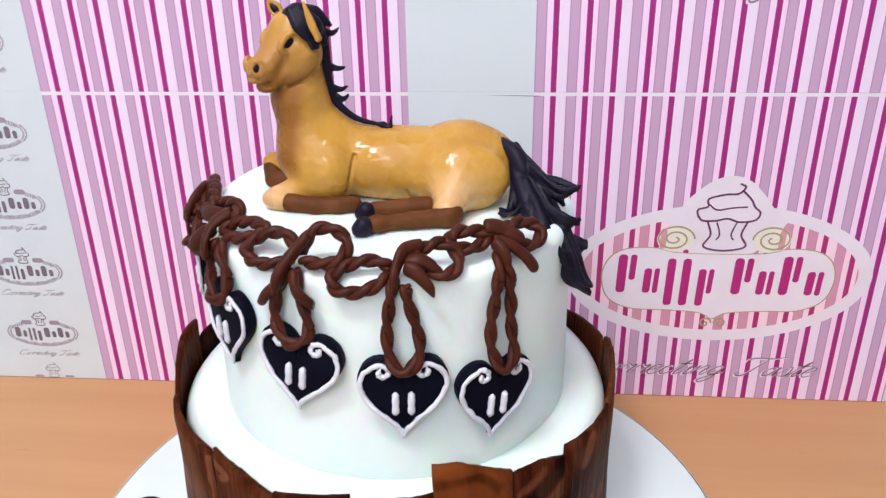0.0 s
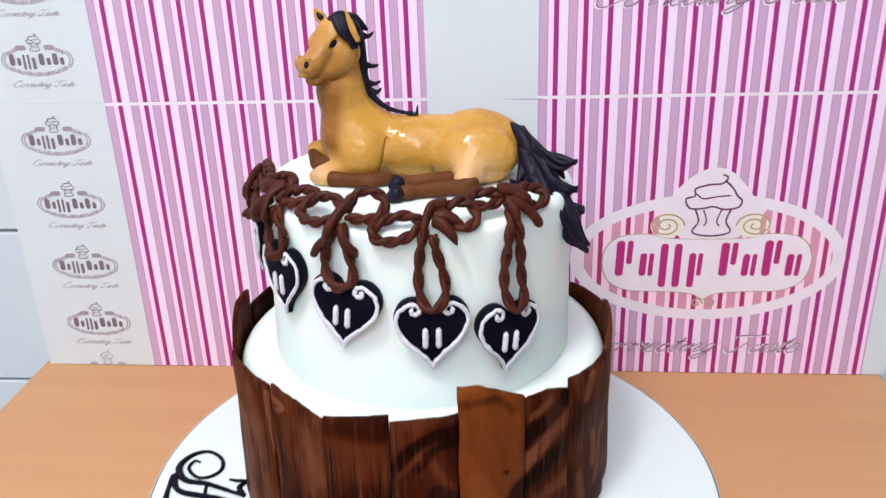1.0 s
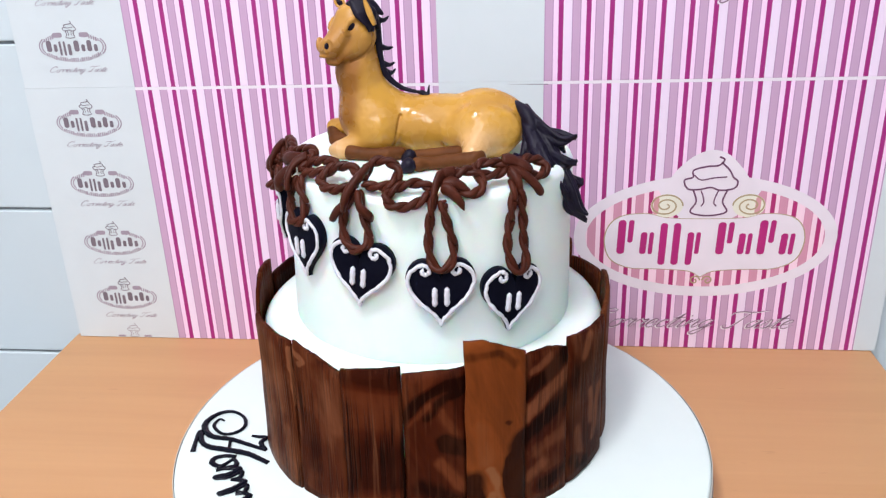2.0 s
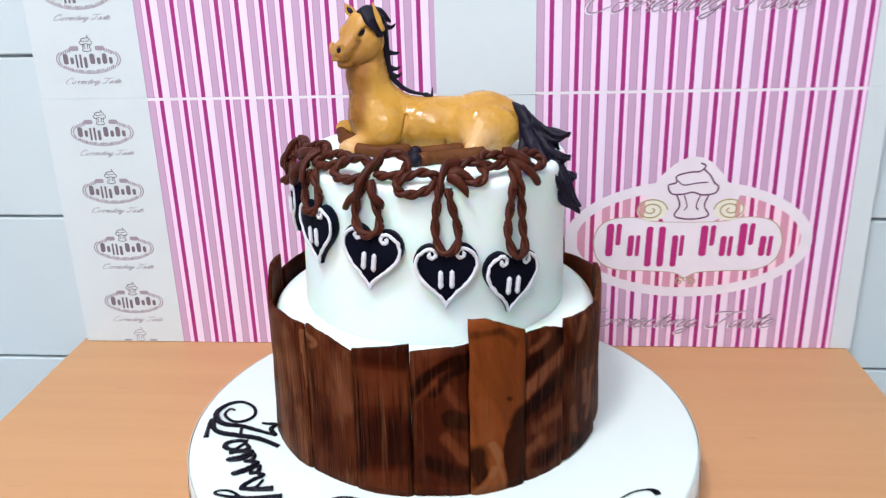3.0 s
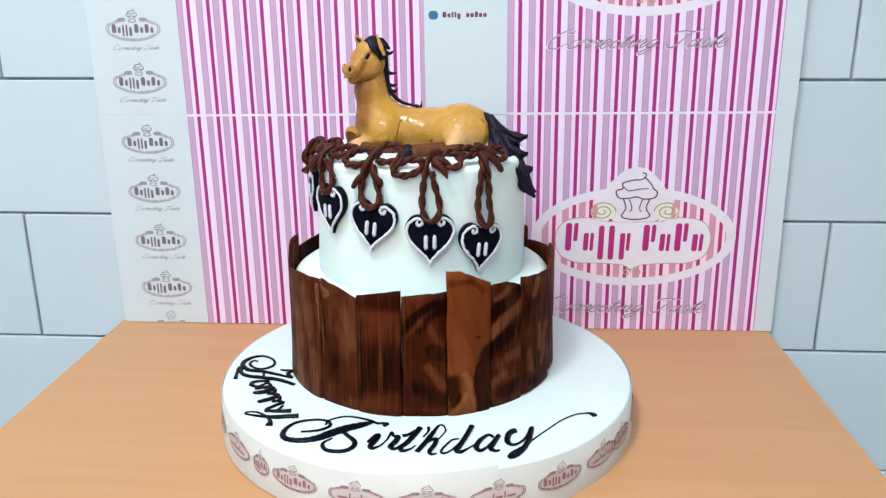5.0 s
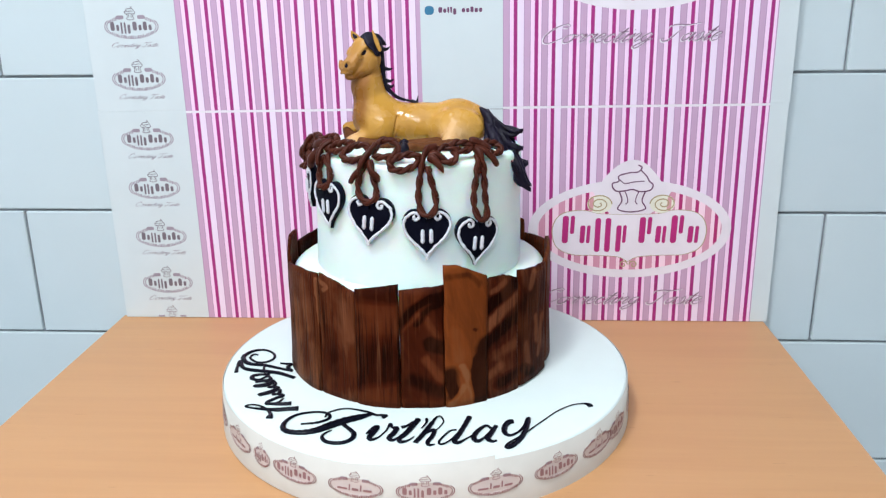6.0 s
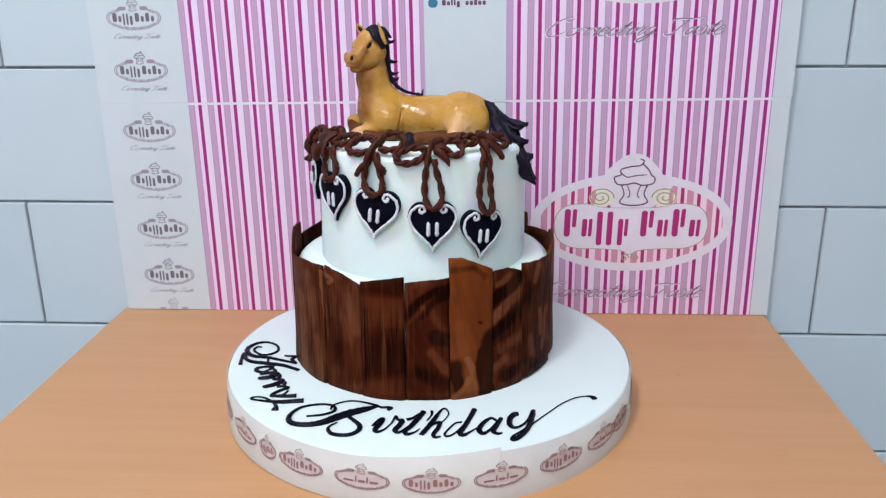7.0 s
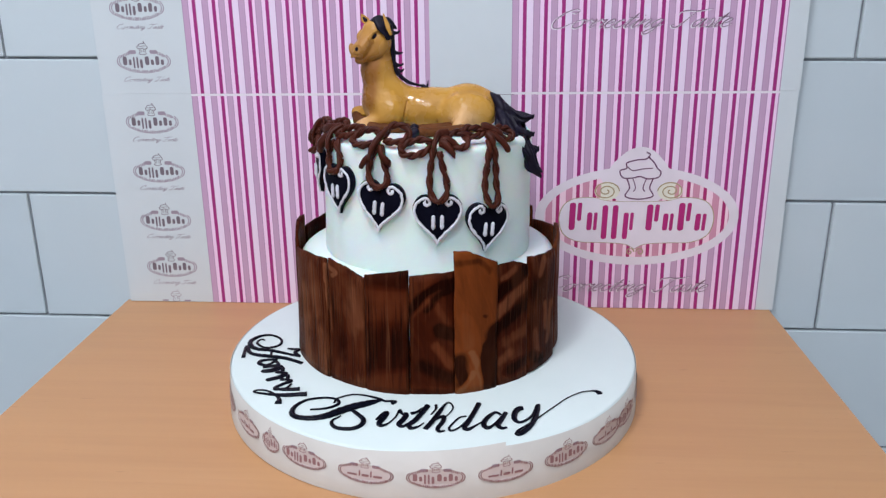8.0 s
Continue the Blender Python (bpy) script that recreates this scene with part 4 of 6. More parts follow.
pipe([(-0.0127, 0.2280, 1.7), (-0.0082, 0.2307, 1.3), (-0.0035, 0.2373, 1.2), (0.0021, 0.2409, 1.1)], "letter", 0.00114)
pipe([(0.0073, 0.2431, 1.3), (0.0075, 0.2366, 0.9), (0.0043, 0.2276, 0.7)], "letter", 0.00114)
pipe([(0.0135, 0.2188, 0.6), (0.0192, 0.2299, 0.6), (0.0219, 0.2396, 0.65), (0.0191, 0.2476, 0.8), (0.0153, 0.2458, 1.0), (0.0107, 0.2311, 2.0), (0.0059, 0.2166, 2.1), (0.0011, 0.2042, 2.0)], "letter", 0.00114)
pipe([(0.0033, 0.2093, 0.7), (0.0095, 0.2205, 1.0), (0.0149, 0.2244, 1.7), (0.0144, 0.2159, 1.9), (0.0111, 0.2056, 1.8), (0.0126, 0.2007, 1.3), (0.0171, 0.2021, 0.8)], "letter", 0.00114)
pipe([(0.0335, 0.2260, 0.9), (0.0281, 0.2236, 0.8), (0.0226, 0.2133, 0.9), (0.0202, 0.2057, 1.0), (0.0225, 0.2024, 1.0), (0.0286, 0.2082, 0.8), (0.0356, 0.2224, 0.7)], "letter", 0.00114)
pipe([(0.0436, 0.2475, 2.2), (0.0400, 0.2332, 2.1), (0.0357, 0.2181, 2.2), (0.0326, 0.2078, 2.1), (0.0358, 0.2051, 1.6), (0.0416, 0.2113, 0.9), (0.0462, 0.2169, 0.6)], "letter", 0.00114)
pipe([(0.0621, 0.2299, 1.2), (0.0577, 0.2335, 1.3), (0.0511, 0.2244, 2.0), (0.0481, 0.2140, 2.2), (0.0515, 0.2082, 1.8), (0.0576, 0.2156, 1.1), (0.0663, 0.2333, 1.7)], "letter", 0.00114)
pipe([(0.0663, 0.2333, 1.8), (0.0620, 0.2207, 2.2), (0.0598, 0.2122, 2.1), (0.0631, 0.2085, 1.5), (0.0671, 0.2099, 0.9)], "letter", 0.00114)
pipe([(0.0809, 0.2416, 2.3), (0.0774, 0.2402, 2.6), (0.0740, 0.2337, 2.4), (0.0735, 0.2231, 2.1), (0.0777, 0.2185, 1.4), (0.0843, 0.2237, 1.1), (0.0897, 0.2338, 1.2), (0.0939, 0.2474, 1.9), (0.0914, 0.2302, 2.1), (0.0864, 0.2141, 2.2), (0.0796, 0.2027, 2.2), (0.0753, 0.2001, 2.1), (0.0761, 0.2054, 1.2), (0.0824, 0.2133, 0.8), (0.0918, 0.2240, 0.7)], "letter", 0.00114)
pipe([(0.0910, 0.2234, 0.7), (0.1002, 0.2362, 0.6), (0.1089, 0.2475, 0.6), (0.1196, 0.2613, 0.6), (0.1320, 0.2721, 0.6), (0.1413, 0.2754, 0.7), (0.1457, 0.2752, 1.4), (0.1484, 0.2726, 2.2), (0.1491, 0.2706, 2.0)], "flourish", 0.00114)
# capital H with its spiral, then a, p, p, y
pipe([(-0.1724, 0.3661, 0.6), (-0.1772, 0.3677, 0.8), (-0.1785, 0.3591, 1.0), (-0.1696, 0.3499, 1.0), (-0.1603, 0.3504, 1.1), (-0.1545, 0.3590, 1.1), (-0.1582, 0.3709, 1.0), (-0.1694, 0.3786, 1.1), (-0.1802, 0.3753, 1.4), (-0.1861, 0.3632, 1.8), (-0.1828, 0.3527, 1.9), (-0.1744, 0.3453, 1.7), (-0.1604, 0.3430, 1.5), (-0.1461, 0.3378, 1.3), (-0.1295, 0.3311, 0.9)], "letter", 0.00140)
pipe([(-0.1833, 0.3268, 1.5), (-0.1854, 0.3380, 1.2), (-0.1864, 0.3508, 1.6), (-0.1803, 0.3382, 1.5), (-0.1725, 0.3327, 1.7), (-0.1608, 0.3304, 1.8), (-0.1434, 0.3268, 1.7), (-0.1332, 0.3220, 1.5), (-0.1241, 0.3168, 1.4)], "flourish", 0.00140)
pipe([(-0.1599, 0.3435, 0.9), (-0.1586, 0.3359, 0.9), (-0.1565, 0.3277, 1.0)], "flourish", 0.00140)
pipe([(-0.1452, 0.3481, 0.8), (-0.1397, 0.3471, 1.1), (-0.1336, 0.3465, 1.2), (-0.1358, 0.3396, 1.5), (-0.1296, 0.3316, 1.0)], "flourish", 0.00140)
pipe([(-0.1493, 0.3224, 1.3), (-0.1574, 0.3228, 1.2), (-0.1642, 0.3196, 1.5), (-0.1641, 0.3140, 1.6), (-0.1566, 0.3112, 1.2), (-0.1503, 0.3191, 1.0), (-0.1460, 0.3121, 1.5), (-0.1541, 0.3086, 1.3), (-0.1589, 0.3064, 1.2)], "letter", 0.00140)
pipe([(-0.1576, 0.3076, 0.8), (-0.1424, 0.3092, 1.5), (-0.1483, 0.3026, 1.4), (-0.1569, 0.2984, 1.5), (-0.1473, 0.2988, 0.9), (-0.1403, 0.3061, 1.2), (-0.1393, 0.2992, 1.3), (-0.1447, 0.2967, 0.9)], "letter", 0.00140)
pipe([(-0.1447, 0.2967, 0.8), (-0.1346, 0.2957, 1.5), (-0.1395, 0.2886, 1.4), (-0.1482, 0.2815, 1.5), (-0.1395, 0.2849, 0.9), (-0.1323, 0.2920, 1.2), (-0.1313, 0.2846, 1.3), (-0.1369, 0.2821, 0.9)], "letter", 0.00140)
pipe([(-0.1369, 0.2850, 0.8), (-0.1265, 0.2812, 1.4), (-0.1313, 0.2758, 1.3), (-0.1367, 0.2688, 1.4), (-0.1364, 0.2649, 1.5), (-0.1281, 0.2667, 1.0), (-0.1247, 0.2754, 0.8)], "letter", 0.00140)
pipe([(-0.1151, 0.2660, 2.0), (-0.1236, 0.2648, 1.6), (-0.1319, 0.2644, 1.2), (-0.1371, 0.2663, 1.0)], "letter", 0.00140)
pipe([(-0.1067, 0.2570, 2.3), (-0.1148, 0.2559, 2.0), (-0.1244, 0.2541, 1.9), (-0.1345, 0.2546, 1.4), (-0.1467, 0.2564, 0.9), (-0.1544, 0.2591, 0.8), (-0.1516, 0.2624, 0.7), (-0.1439, 0.2617, 0.8), (-0.1351, 0.2556, 0.9), (-0.1289, 0.2467, 1.4), (-0.1281, 0.2395, 2.4)], "letter", 0.00140)


# ---------------------------------------------------------------- heart cookies on the upper tier
def skin(u, v, lift, uk=0.0):
    """A point of the upper tier's skin: u along the rim, v above the rim (inward over the top once positive), lift off it."""
    th = u / RU
    n = np.array([math.sin(th), -math.cos(th), 0.0])
    f = 0.006
    if v <= -f:
        return np.array([CX, CY, TOP + v]) + n * (RU + lift)
    nk = np.array([math.sin(uk / RU), -math.cos(uk / RU), 0.0])
    arc = f * math.pi / 2
    if v < -f + arc:
        a = (v + f) / f
        c = np.array([CX, CY, TOP - f]) + n * (RU - f)
        return c + n * ((f + lift) * math.cos(a)) + np.array([0, 0, (f + lift) * math.sin(a)])
    over = v + f - arc
    return np.array([CX, CY, TOP + lift]) + n * (RU - f) - nk * over


def heart_line(w, h, n=48):
    """Heart outline with its tip at (0, 0), h high to the lobes."""
    out = []
    for i in range(n):
        t = 2 * math.pi * i / n
        x = 16 * math.sin(t) ** 3
        y = 13 * math.cos(t) - 5 * math.cos(2 * t) - 2 * math.cos(3 * t) - math.cos(4 * t)
        out.append((x / 32 * w, (y + 17) / 29 * h))
    return out


def heart_cookie(th, z_tip, tilt, wide, label, bars):
    w, h, thick = 0.0445 * wide, 0.0440, 0.0062
    u0, v0 = radians(th) * RU, z_tip - TOP
    org = skin(u0, v0 + h * 0.6, 0)
    co = thing("heart_cookie", org, label, "heart cookie", "hearts round the cake")
    ca, sa = math.cos(radians(tilt)), math.sin(radians(tilt))

    def at(x, y, lift):
        x, y = ca * x - sa * (y - h * 0.5), sa * x + ca * (y - h * 0.5) + h * 0.5
        q = skin(u0 + x * 0.955, v0 + y, lift * min(1.0, 0.62 + 1.1 * max(0.0, y) / h))
        return q - org

    line = heart_line(w, h)
    n = len(line)
    mid = (0.0, h * 0.56)
    V, F = [], []
    levels = [(1.0, 0.0002), (1.0, thick - 0.0016), (0.985, thick - 0.0006), (0.95, thick)]
    levels += [(0.7, thick + 0.0002), (0.4, thick + 0.0003)]
    for s, lift in levels:
        for x, y in line:
            V.append(at(mid[0] + (x - mid[0]) * s, mid[1] + (y - mid[1]) * s, lift))
    V.append(at(*mid, thick + 0.0003))
    V.append(at(*mid, 0.0002))
    for k in range(len(levels) - 1):
        for i in range(n):
            j = (i + 1) % n
            F.append((k * n + i, k * n + j, (k + 1) * n + j, (k + 1) * n + i))
    for i in range(n):
        j = (i + 1) % n
        F.append(((len(levels) - 1) * n + i, (len(levels) - 1) * n + j, len(V) - 2))
        F.append((j, i, len(V) - 1))
    me = mesh_of("biscuit", V, [f[::-1] for f in F], ["cookie"], True)
    put("biscuit", me, co, "dark navy heart-shaped biscuit")
    # piped white border, each half ending in a curl inside its lobe
    for s in (-1, 1):
        inner = [(s * abs(x) * 0.92, mid[1] + (y - mid[1]) * (0.915 if y > mid[1] else 0.955) - 0.0004) for x, y in line[7:n // 2 + 1]][::-1]
        ex, ey = inner[-1]
        curl = [(ex - s * 0.0024, ey - 0.0014), (ex - s * 0.0030, ey - 0.0046), (ex - s * 0.0006, ey - 0.0062), (ex + s * 0.0014, ey - 0.0042), (ex + s * 0.0002, ey - 0.0028)]
        raw = smooth_line(inner[::2] + [inner[-1]] * (len(inner) % 2 == 0) + curl, 5)
        shake = [Vector((noise.noise(Vector((i * 0.5, th, s))), noise.noise(Vector((i * 0.5, s, th + 9.0))))) * 0.00060 for i in range(len(raw))]
        pts = [at(x + q.x, y + q.y, thick + 0.0006 + 0.0002 * math.sin(i * 0.7)) for i, ((x, y), q) in enumerate(zip(raw, shake))]
        rr = [0.00130 + 0.00042 * noise.noise(Vector((i * 0.45, th, 3.0 * s))) + 0.00016 * math.sin(i * 1.3 + s) * (i % 40 < 22) for i in range(len(pts))]
        nrm = skin(u0, v0, 1) - skin(u0, v0, 0)
        v, f = tube(pts, rr, 7, 0.7, nrm)
        put("icing_border", mesh_of("icing_border", v, f, ["icing"], True), co, "piped white icing border")
    for x0, y0, x1, y1 in bars:
        pts = [at(x0 + (x1 - x0) * k / 8, y0 + (y1 - y0) * k / 8, thick + 0.0008) for k in range(9)]
        rr = [0.0004] + [0.0018 + 0.0002 * math.sin(k * 2.1) for k in range(7)] + [0.0004]
        v, f = tube(pts, rr, 7, 0.9, skin(u0, v0, 1) - skin(u0, v0, 0))
        put("icing_bar", mesh_of("icing_bar", v, f, ["icing"], True), co, "piped white icing bar")
    return co


HEARTS = [(34.6, 0.1590, -5.5, 0.975), (8.9, 0.1698, -0.8, 0.966), (-19.0, 0.1800, -6, 0.985), (-46.1, 0.1880, 1.3, 0.93), (-73.5, 0.1970, -1, 0.95)]
for k, (th, zt, tilt, wide) in enumerate(HEARTS):
    heart_cookie(th, zt, tilt, wide, "dark navy heart cookie with white piped border below a rope bow",
                 [(-0.0038, 0.0145, -0.0038, 0.0275), (0.0034, 0.0145, 0.0034, 0.0275)])


# ---------------------------------------------------------------- rope bows
def rope(name, path, parent, org, r=0.0025, pitch=0.0138, phase=0.0, uk=0.0, ends=True):
    """Two strands twisted about a path of (u, v, lift) on the cake's skin."""
    fine = smooth_line(path, 14)
    pts = np.array([skin(u, v, lf - 0.0006, uk) for u, v, lf in fine])
    d = np.r_[0, np.cumsum(np.linalg.norm(np.diff(pts, axis=0), axis=1))]
    n = max(12, int(d[-1] / 0.0012))
    s = np.linspace(0, d[-1], n)
    pts = np.stack([np.interp(s, d, pts[:, k]) for k in range(3)], 1)
    tang = np.gradient(pts, axis=0)
    tang /= np.linalg.norm(tang, axis=1)[:, None] + 1e-12
    cen = np.array([CX, CY, 0.16])
    pieces = []
    for k in (0, 1):
        line, rad = [], []
        for i in range(n):
            out = pts[i] - cen
            out /= np.linalg.norm(out)
            a = np.cross(tang[i], out)
            a /= np.linalg.norm(a) + 1e-9
            b = np.cross(a, tang[i])
            ph = phase + math.pi * k + 2 * math.pi * s[i] / pitch
            line.append(pts[i] + 0.64 * r * (math.cos(ph) * a + math.sin(ph) * b))
            e = min(s[i], s[-1] - s[i])
            rad.append(r * (min(1.0, 0.55 + e / 0.004) if ends else 1.0) * (1 + 0.09 * noise.noise(Vector((s[i] * 160, phase * 7 + k, 0.3)))))
        v, f = tube(line, rad, 8)
        pieces.append(([q - org for q in v], f))
    v, f = joined(pieces)
    put(name, mesh_of(name, v, f, ["rope"], True), parent)


def strap(name, path, parent, org, r, flat, uk=0.0):
    """A smooth flattened roll of paste laid across a knot."""
    fine = smooth_line(path, 8)
    pts = np.array([skin(u, v, lf, uk) for u, v, lf in fine])
    n = len(pts)
    rr = [r * (0.86 + 0.16 * math.sin(math.pi * (i + 1) / (n + 1))) * (0.8 if i in (0, n - 1) else 1.0) for i in range(n)]
    v, f = tube(pts, rr, 10, flat, pts[n // 2] - np.array([CX, CY, 0.18]))
    put(name, mesh_of(name, [q - org for q in v], f, ["rope"], True), parent)


def lay(path):
    """Heights above the rim lean inward over the top."""
    return [(u, 0.62 * w, lf + 0.78 * w) if w > 0 else (u, w, lf) for u, w, lf in path]


def rope_bow(th, ropes, straps):
    """A tied bow: ropes (name, lift, twist length, (angle, height)...) and smooth rolls (name, radius, flatness, lift, (angle, height)...)."""
    u = radians(th) * RU
    org = skin(u, 0.001, 0, u)
    bow = thing("rope_bow", org, "brown twisted sugar-paste rope tied in a bow at the cake's rim", "rope bow", "bows round the cake")
    for k, (name, lift, pitch, *path) in enumerate(ropes):
        n = len(path) - 1
        if name == "hanging_loop":
            path = [(a, w * 0.95 if w < 0 else w) for a, w in path]
        low = min(w for a, w in path)
        rise = 0.0056 if name == "hanging_loop" else 0.0
        line = [(radians(a) * RU, w, lift + 0.0012 * math.sin(math.pi * i / n) + rise * max(0.0, w / low) ** 5) for i, (a, w) in enumerate(path)]
        rope(name, lay(line), bow, org, 0.0021 if name == "loop" else 0.00195, pitch, 1.1 * k, u)
    for name, r, flat, lift, *path in straps:
        n = len(path) - 1
        line = [(radians(a) * RU, w, lift + 0.0016 * math.sin(math.pi * i / n)) for i, (a, w) in enumerate(path)]
        strap(name, lay(line), bow, org, r, flat, u)
    return bow


T1, T2 = 0.0175, 0.026
rope_bow(37.0, [
    ("loop", 0.0034, T1, (38.5, 0.007), (35.5, 0.0115), (31, 0.0135), (26.5, 0.0135), (24.5, 0.0105), (26.5, 0.0065), (31.5, 0.006), (36.5, 0.0085)),
    ("loop", 0.0040, T1, (40, 0.006), (46.5, 0.001), (52, 0.0004), (54.5, 0.004), (50.5, 0.0088), (44.5, 0.0105), (40.5, 0.008)),
    ("hanging_loop", 0.0034, T2, (37, 0.003), (35.5, -0.005), (34.5, -0.0155), (33, -0.030), (32.8, -0.043), (34.6, -0.0535), (37.8, -0.0525), (39.6, -0.046), (39.4, -0.035), (39.5, -0.023), (39, -0.010), (38.5, 0.0)),
], [
    ("knot", 0.0040, 0.7, 0.0072, (35.5, 0.0108), (38.5, 0.008), (42, 0.0042), (45, 0.002)),
    ("knot", 0.0040, 0.85, 0.0046, (37.2, 0.005), (37.8, 0.001), (38.2, -0.0035)),
    ("tail", 0.0035, 0.85, 0.0052, (37, 0.006), (40, 0.003), (43, -0.001), (46.5, -0.006)),
])
rope_bow(8.5, [
    ("loop", 0.0036, T1, (6.5, 0.0), (1.5, -0.004), (-3, -0.0052), (-7, -0.0045), (-8.5, -0.0016), (-6.5, 0.001), (-2.5, 0.0038), (2.5, 0.0047), (7, 0.0028)),
    ("loop", 0.0036, T1, (11, 0.0026), (14, 0.0035), (17, 0.001), (20, -0.0017), (24, -0.0002), (25, 0.004), (23, 0.0083), (19.5, 0.0104), (15.5, 0.0088), (12.5, 0.0066)),
    ("hanging_loop", 0.0034, T2, (7.5, 0.0), (6.3, -0.010), (5.4, -0.023), (5.5, -0.0345), (6.6, -0.0415), (9.0, -0.0448), (12.0, -0.0420), (13.5, -0.0345), (12.8, -0.0235), (11.2, -0.013), (10.2, -0.003)),
], [
    ("knot", 0.0048, 0.56, 0.0054, (15.5, 0.0082), (12.5, 0.0066), (9.5, 0.004), (7.6, -0.001), (6.8, -0.006), (6.5, -0.0112)),
    ("tail", 0.0042, 0.75, 0.0050, (10.5, 0.0016), (13.5, -0.001), (17.4, -0.0056)),
    ("tail", 0.0036, 0.75, 0.0044, (10.5, 0.0034), (14.5, 0.0030), (18.5, 0.0008)),
])
rope_bow(-19.5, [
    ("loop", 0.0036, T1, (-18.5, 0.005), (-18, 0.013), (-15, 0.0172), (-10.5, 0.0168), (-6.5, 0.0126), (-6, 0.0058), (-9.5, 0.0028), (-13.5, 0.0026), (-18, 0.003)),
    ("loop", 0.0036, T1, (-20.5, 0.0028), (-26.5, -0.0006), (-32.5, -0.0015), (-36.5, 0.0006), (-35, 0.0053), (-29.5, 0.0105), (-24.5, 0.0112), (-21.5, 0.0074), (-20, 0.004)),
    ("hanging_loop", 0.0034, T2, (-20.5, 0.0), (-22.5, -0.006), (-24.3, -0.015), (-24.5, -0.024), (-22.6, -0.0300), (-19.4, -0.0335), (-16.4, -0.0322), (-14.6, -0.029), (-15, -0.0225), (-16, -0.0155), (-17.5, -0.0057), (-19, 0.0)),
], [
    ("knot", 0.0050, 0.58, 0.0066, (-17.8, 0.0105), (-19, 0.004), (-20.8, -0.001), (-22.3, -0.005), (-23.4, -0.0105)),
    ("tail", 0.0031, 0.9, 0.0038, (-22, -0.004), (-26, -0.0105), (-29.6, -0.0185)),
    ("tail", 0.0048, 0.55, 0.0048, (-18.7, -0.0015), (-16.5, -0.0065), (-13, -0.0125)),
])
rope_bow(-50.0, [
    ("loop", 0.0036, T1, (-51.5, 0.002), (-47, 0.008), (-39, 0.012), (-33.5, 0.0113), (-35.5, 0.007), (-41, 0.0036), (-49.5, 0.002)),
    ("loop", 0.0040, T1, (-56, 0.003), (-51.5, 0.0063), (-47.5, 0.0116), (-52, 0.0145), (-60, 0.0105), (-65, 0.005), (-58.5, 0.0025)),
    ("hanging_loop", 0.0038, T2, (-51, -0.001), (-53.0, -0.009), (-53.0, -0.017), (-50.5, -0.0235), (-46.5, -0.0268), (-43.0, -0.0235), (-42.8, -0.0155), (-44.6, -0.008), (-48.5, 0.0)),
], [
    ("knot", 0.0042, 0.6, 0.0056, (-66, 0.001), (-60, 0.0025), (-52, 0.0062)),
    ("knot", 0.0040, 0.65, 0.0072, (-50.5, 0.0085), (-52.5, 0.002), (-51.5, -0.002), (-51, -0.0062)),
    ("tail", 0.0042, 0.9, 0.0062, (-53, 0.0005), (-57.5, -0.005), (-63, -0.0125)),
])
rope_bow(-74.0, [
    ("loop", 0.0058, T1, (-72, -0.002), (-78, 0.001), (-82, 0.004), (-76, 0.0065), (-67, 0.006), (-64, 0.004), (-70, 0.001)),
    ("loop", 0.0060, T1, (-73, -0.003), (-78, 0.0), (-83, 0.0025), (-88, 0.003), (-92, 0.0005), (-89, -0.003), (-83, -0.005), (-76, -0.005)),
    ("hanging_loop", 0.0046, T2, (-72, -0.003), (-75, -0.009), (-75.5, -0.013), (-72.5, -0.0165), (-69, -0.013), (-68.5, -0.009), (-70, -0.003)),
], [
    ("knot", 0.0036, 0.7, 0.0085, (-84, 0.0015), (-78, 0.0005), (-73, -0.003), (-71, -0.008)),
    ("tail", 0.0036, 0.9, 0.0080, (-75, -0.001), (-79, -0.006), (-82, -0.011)),
])


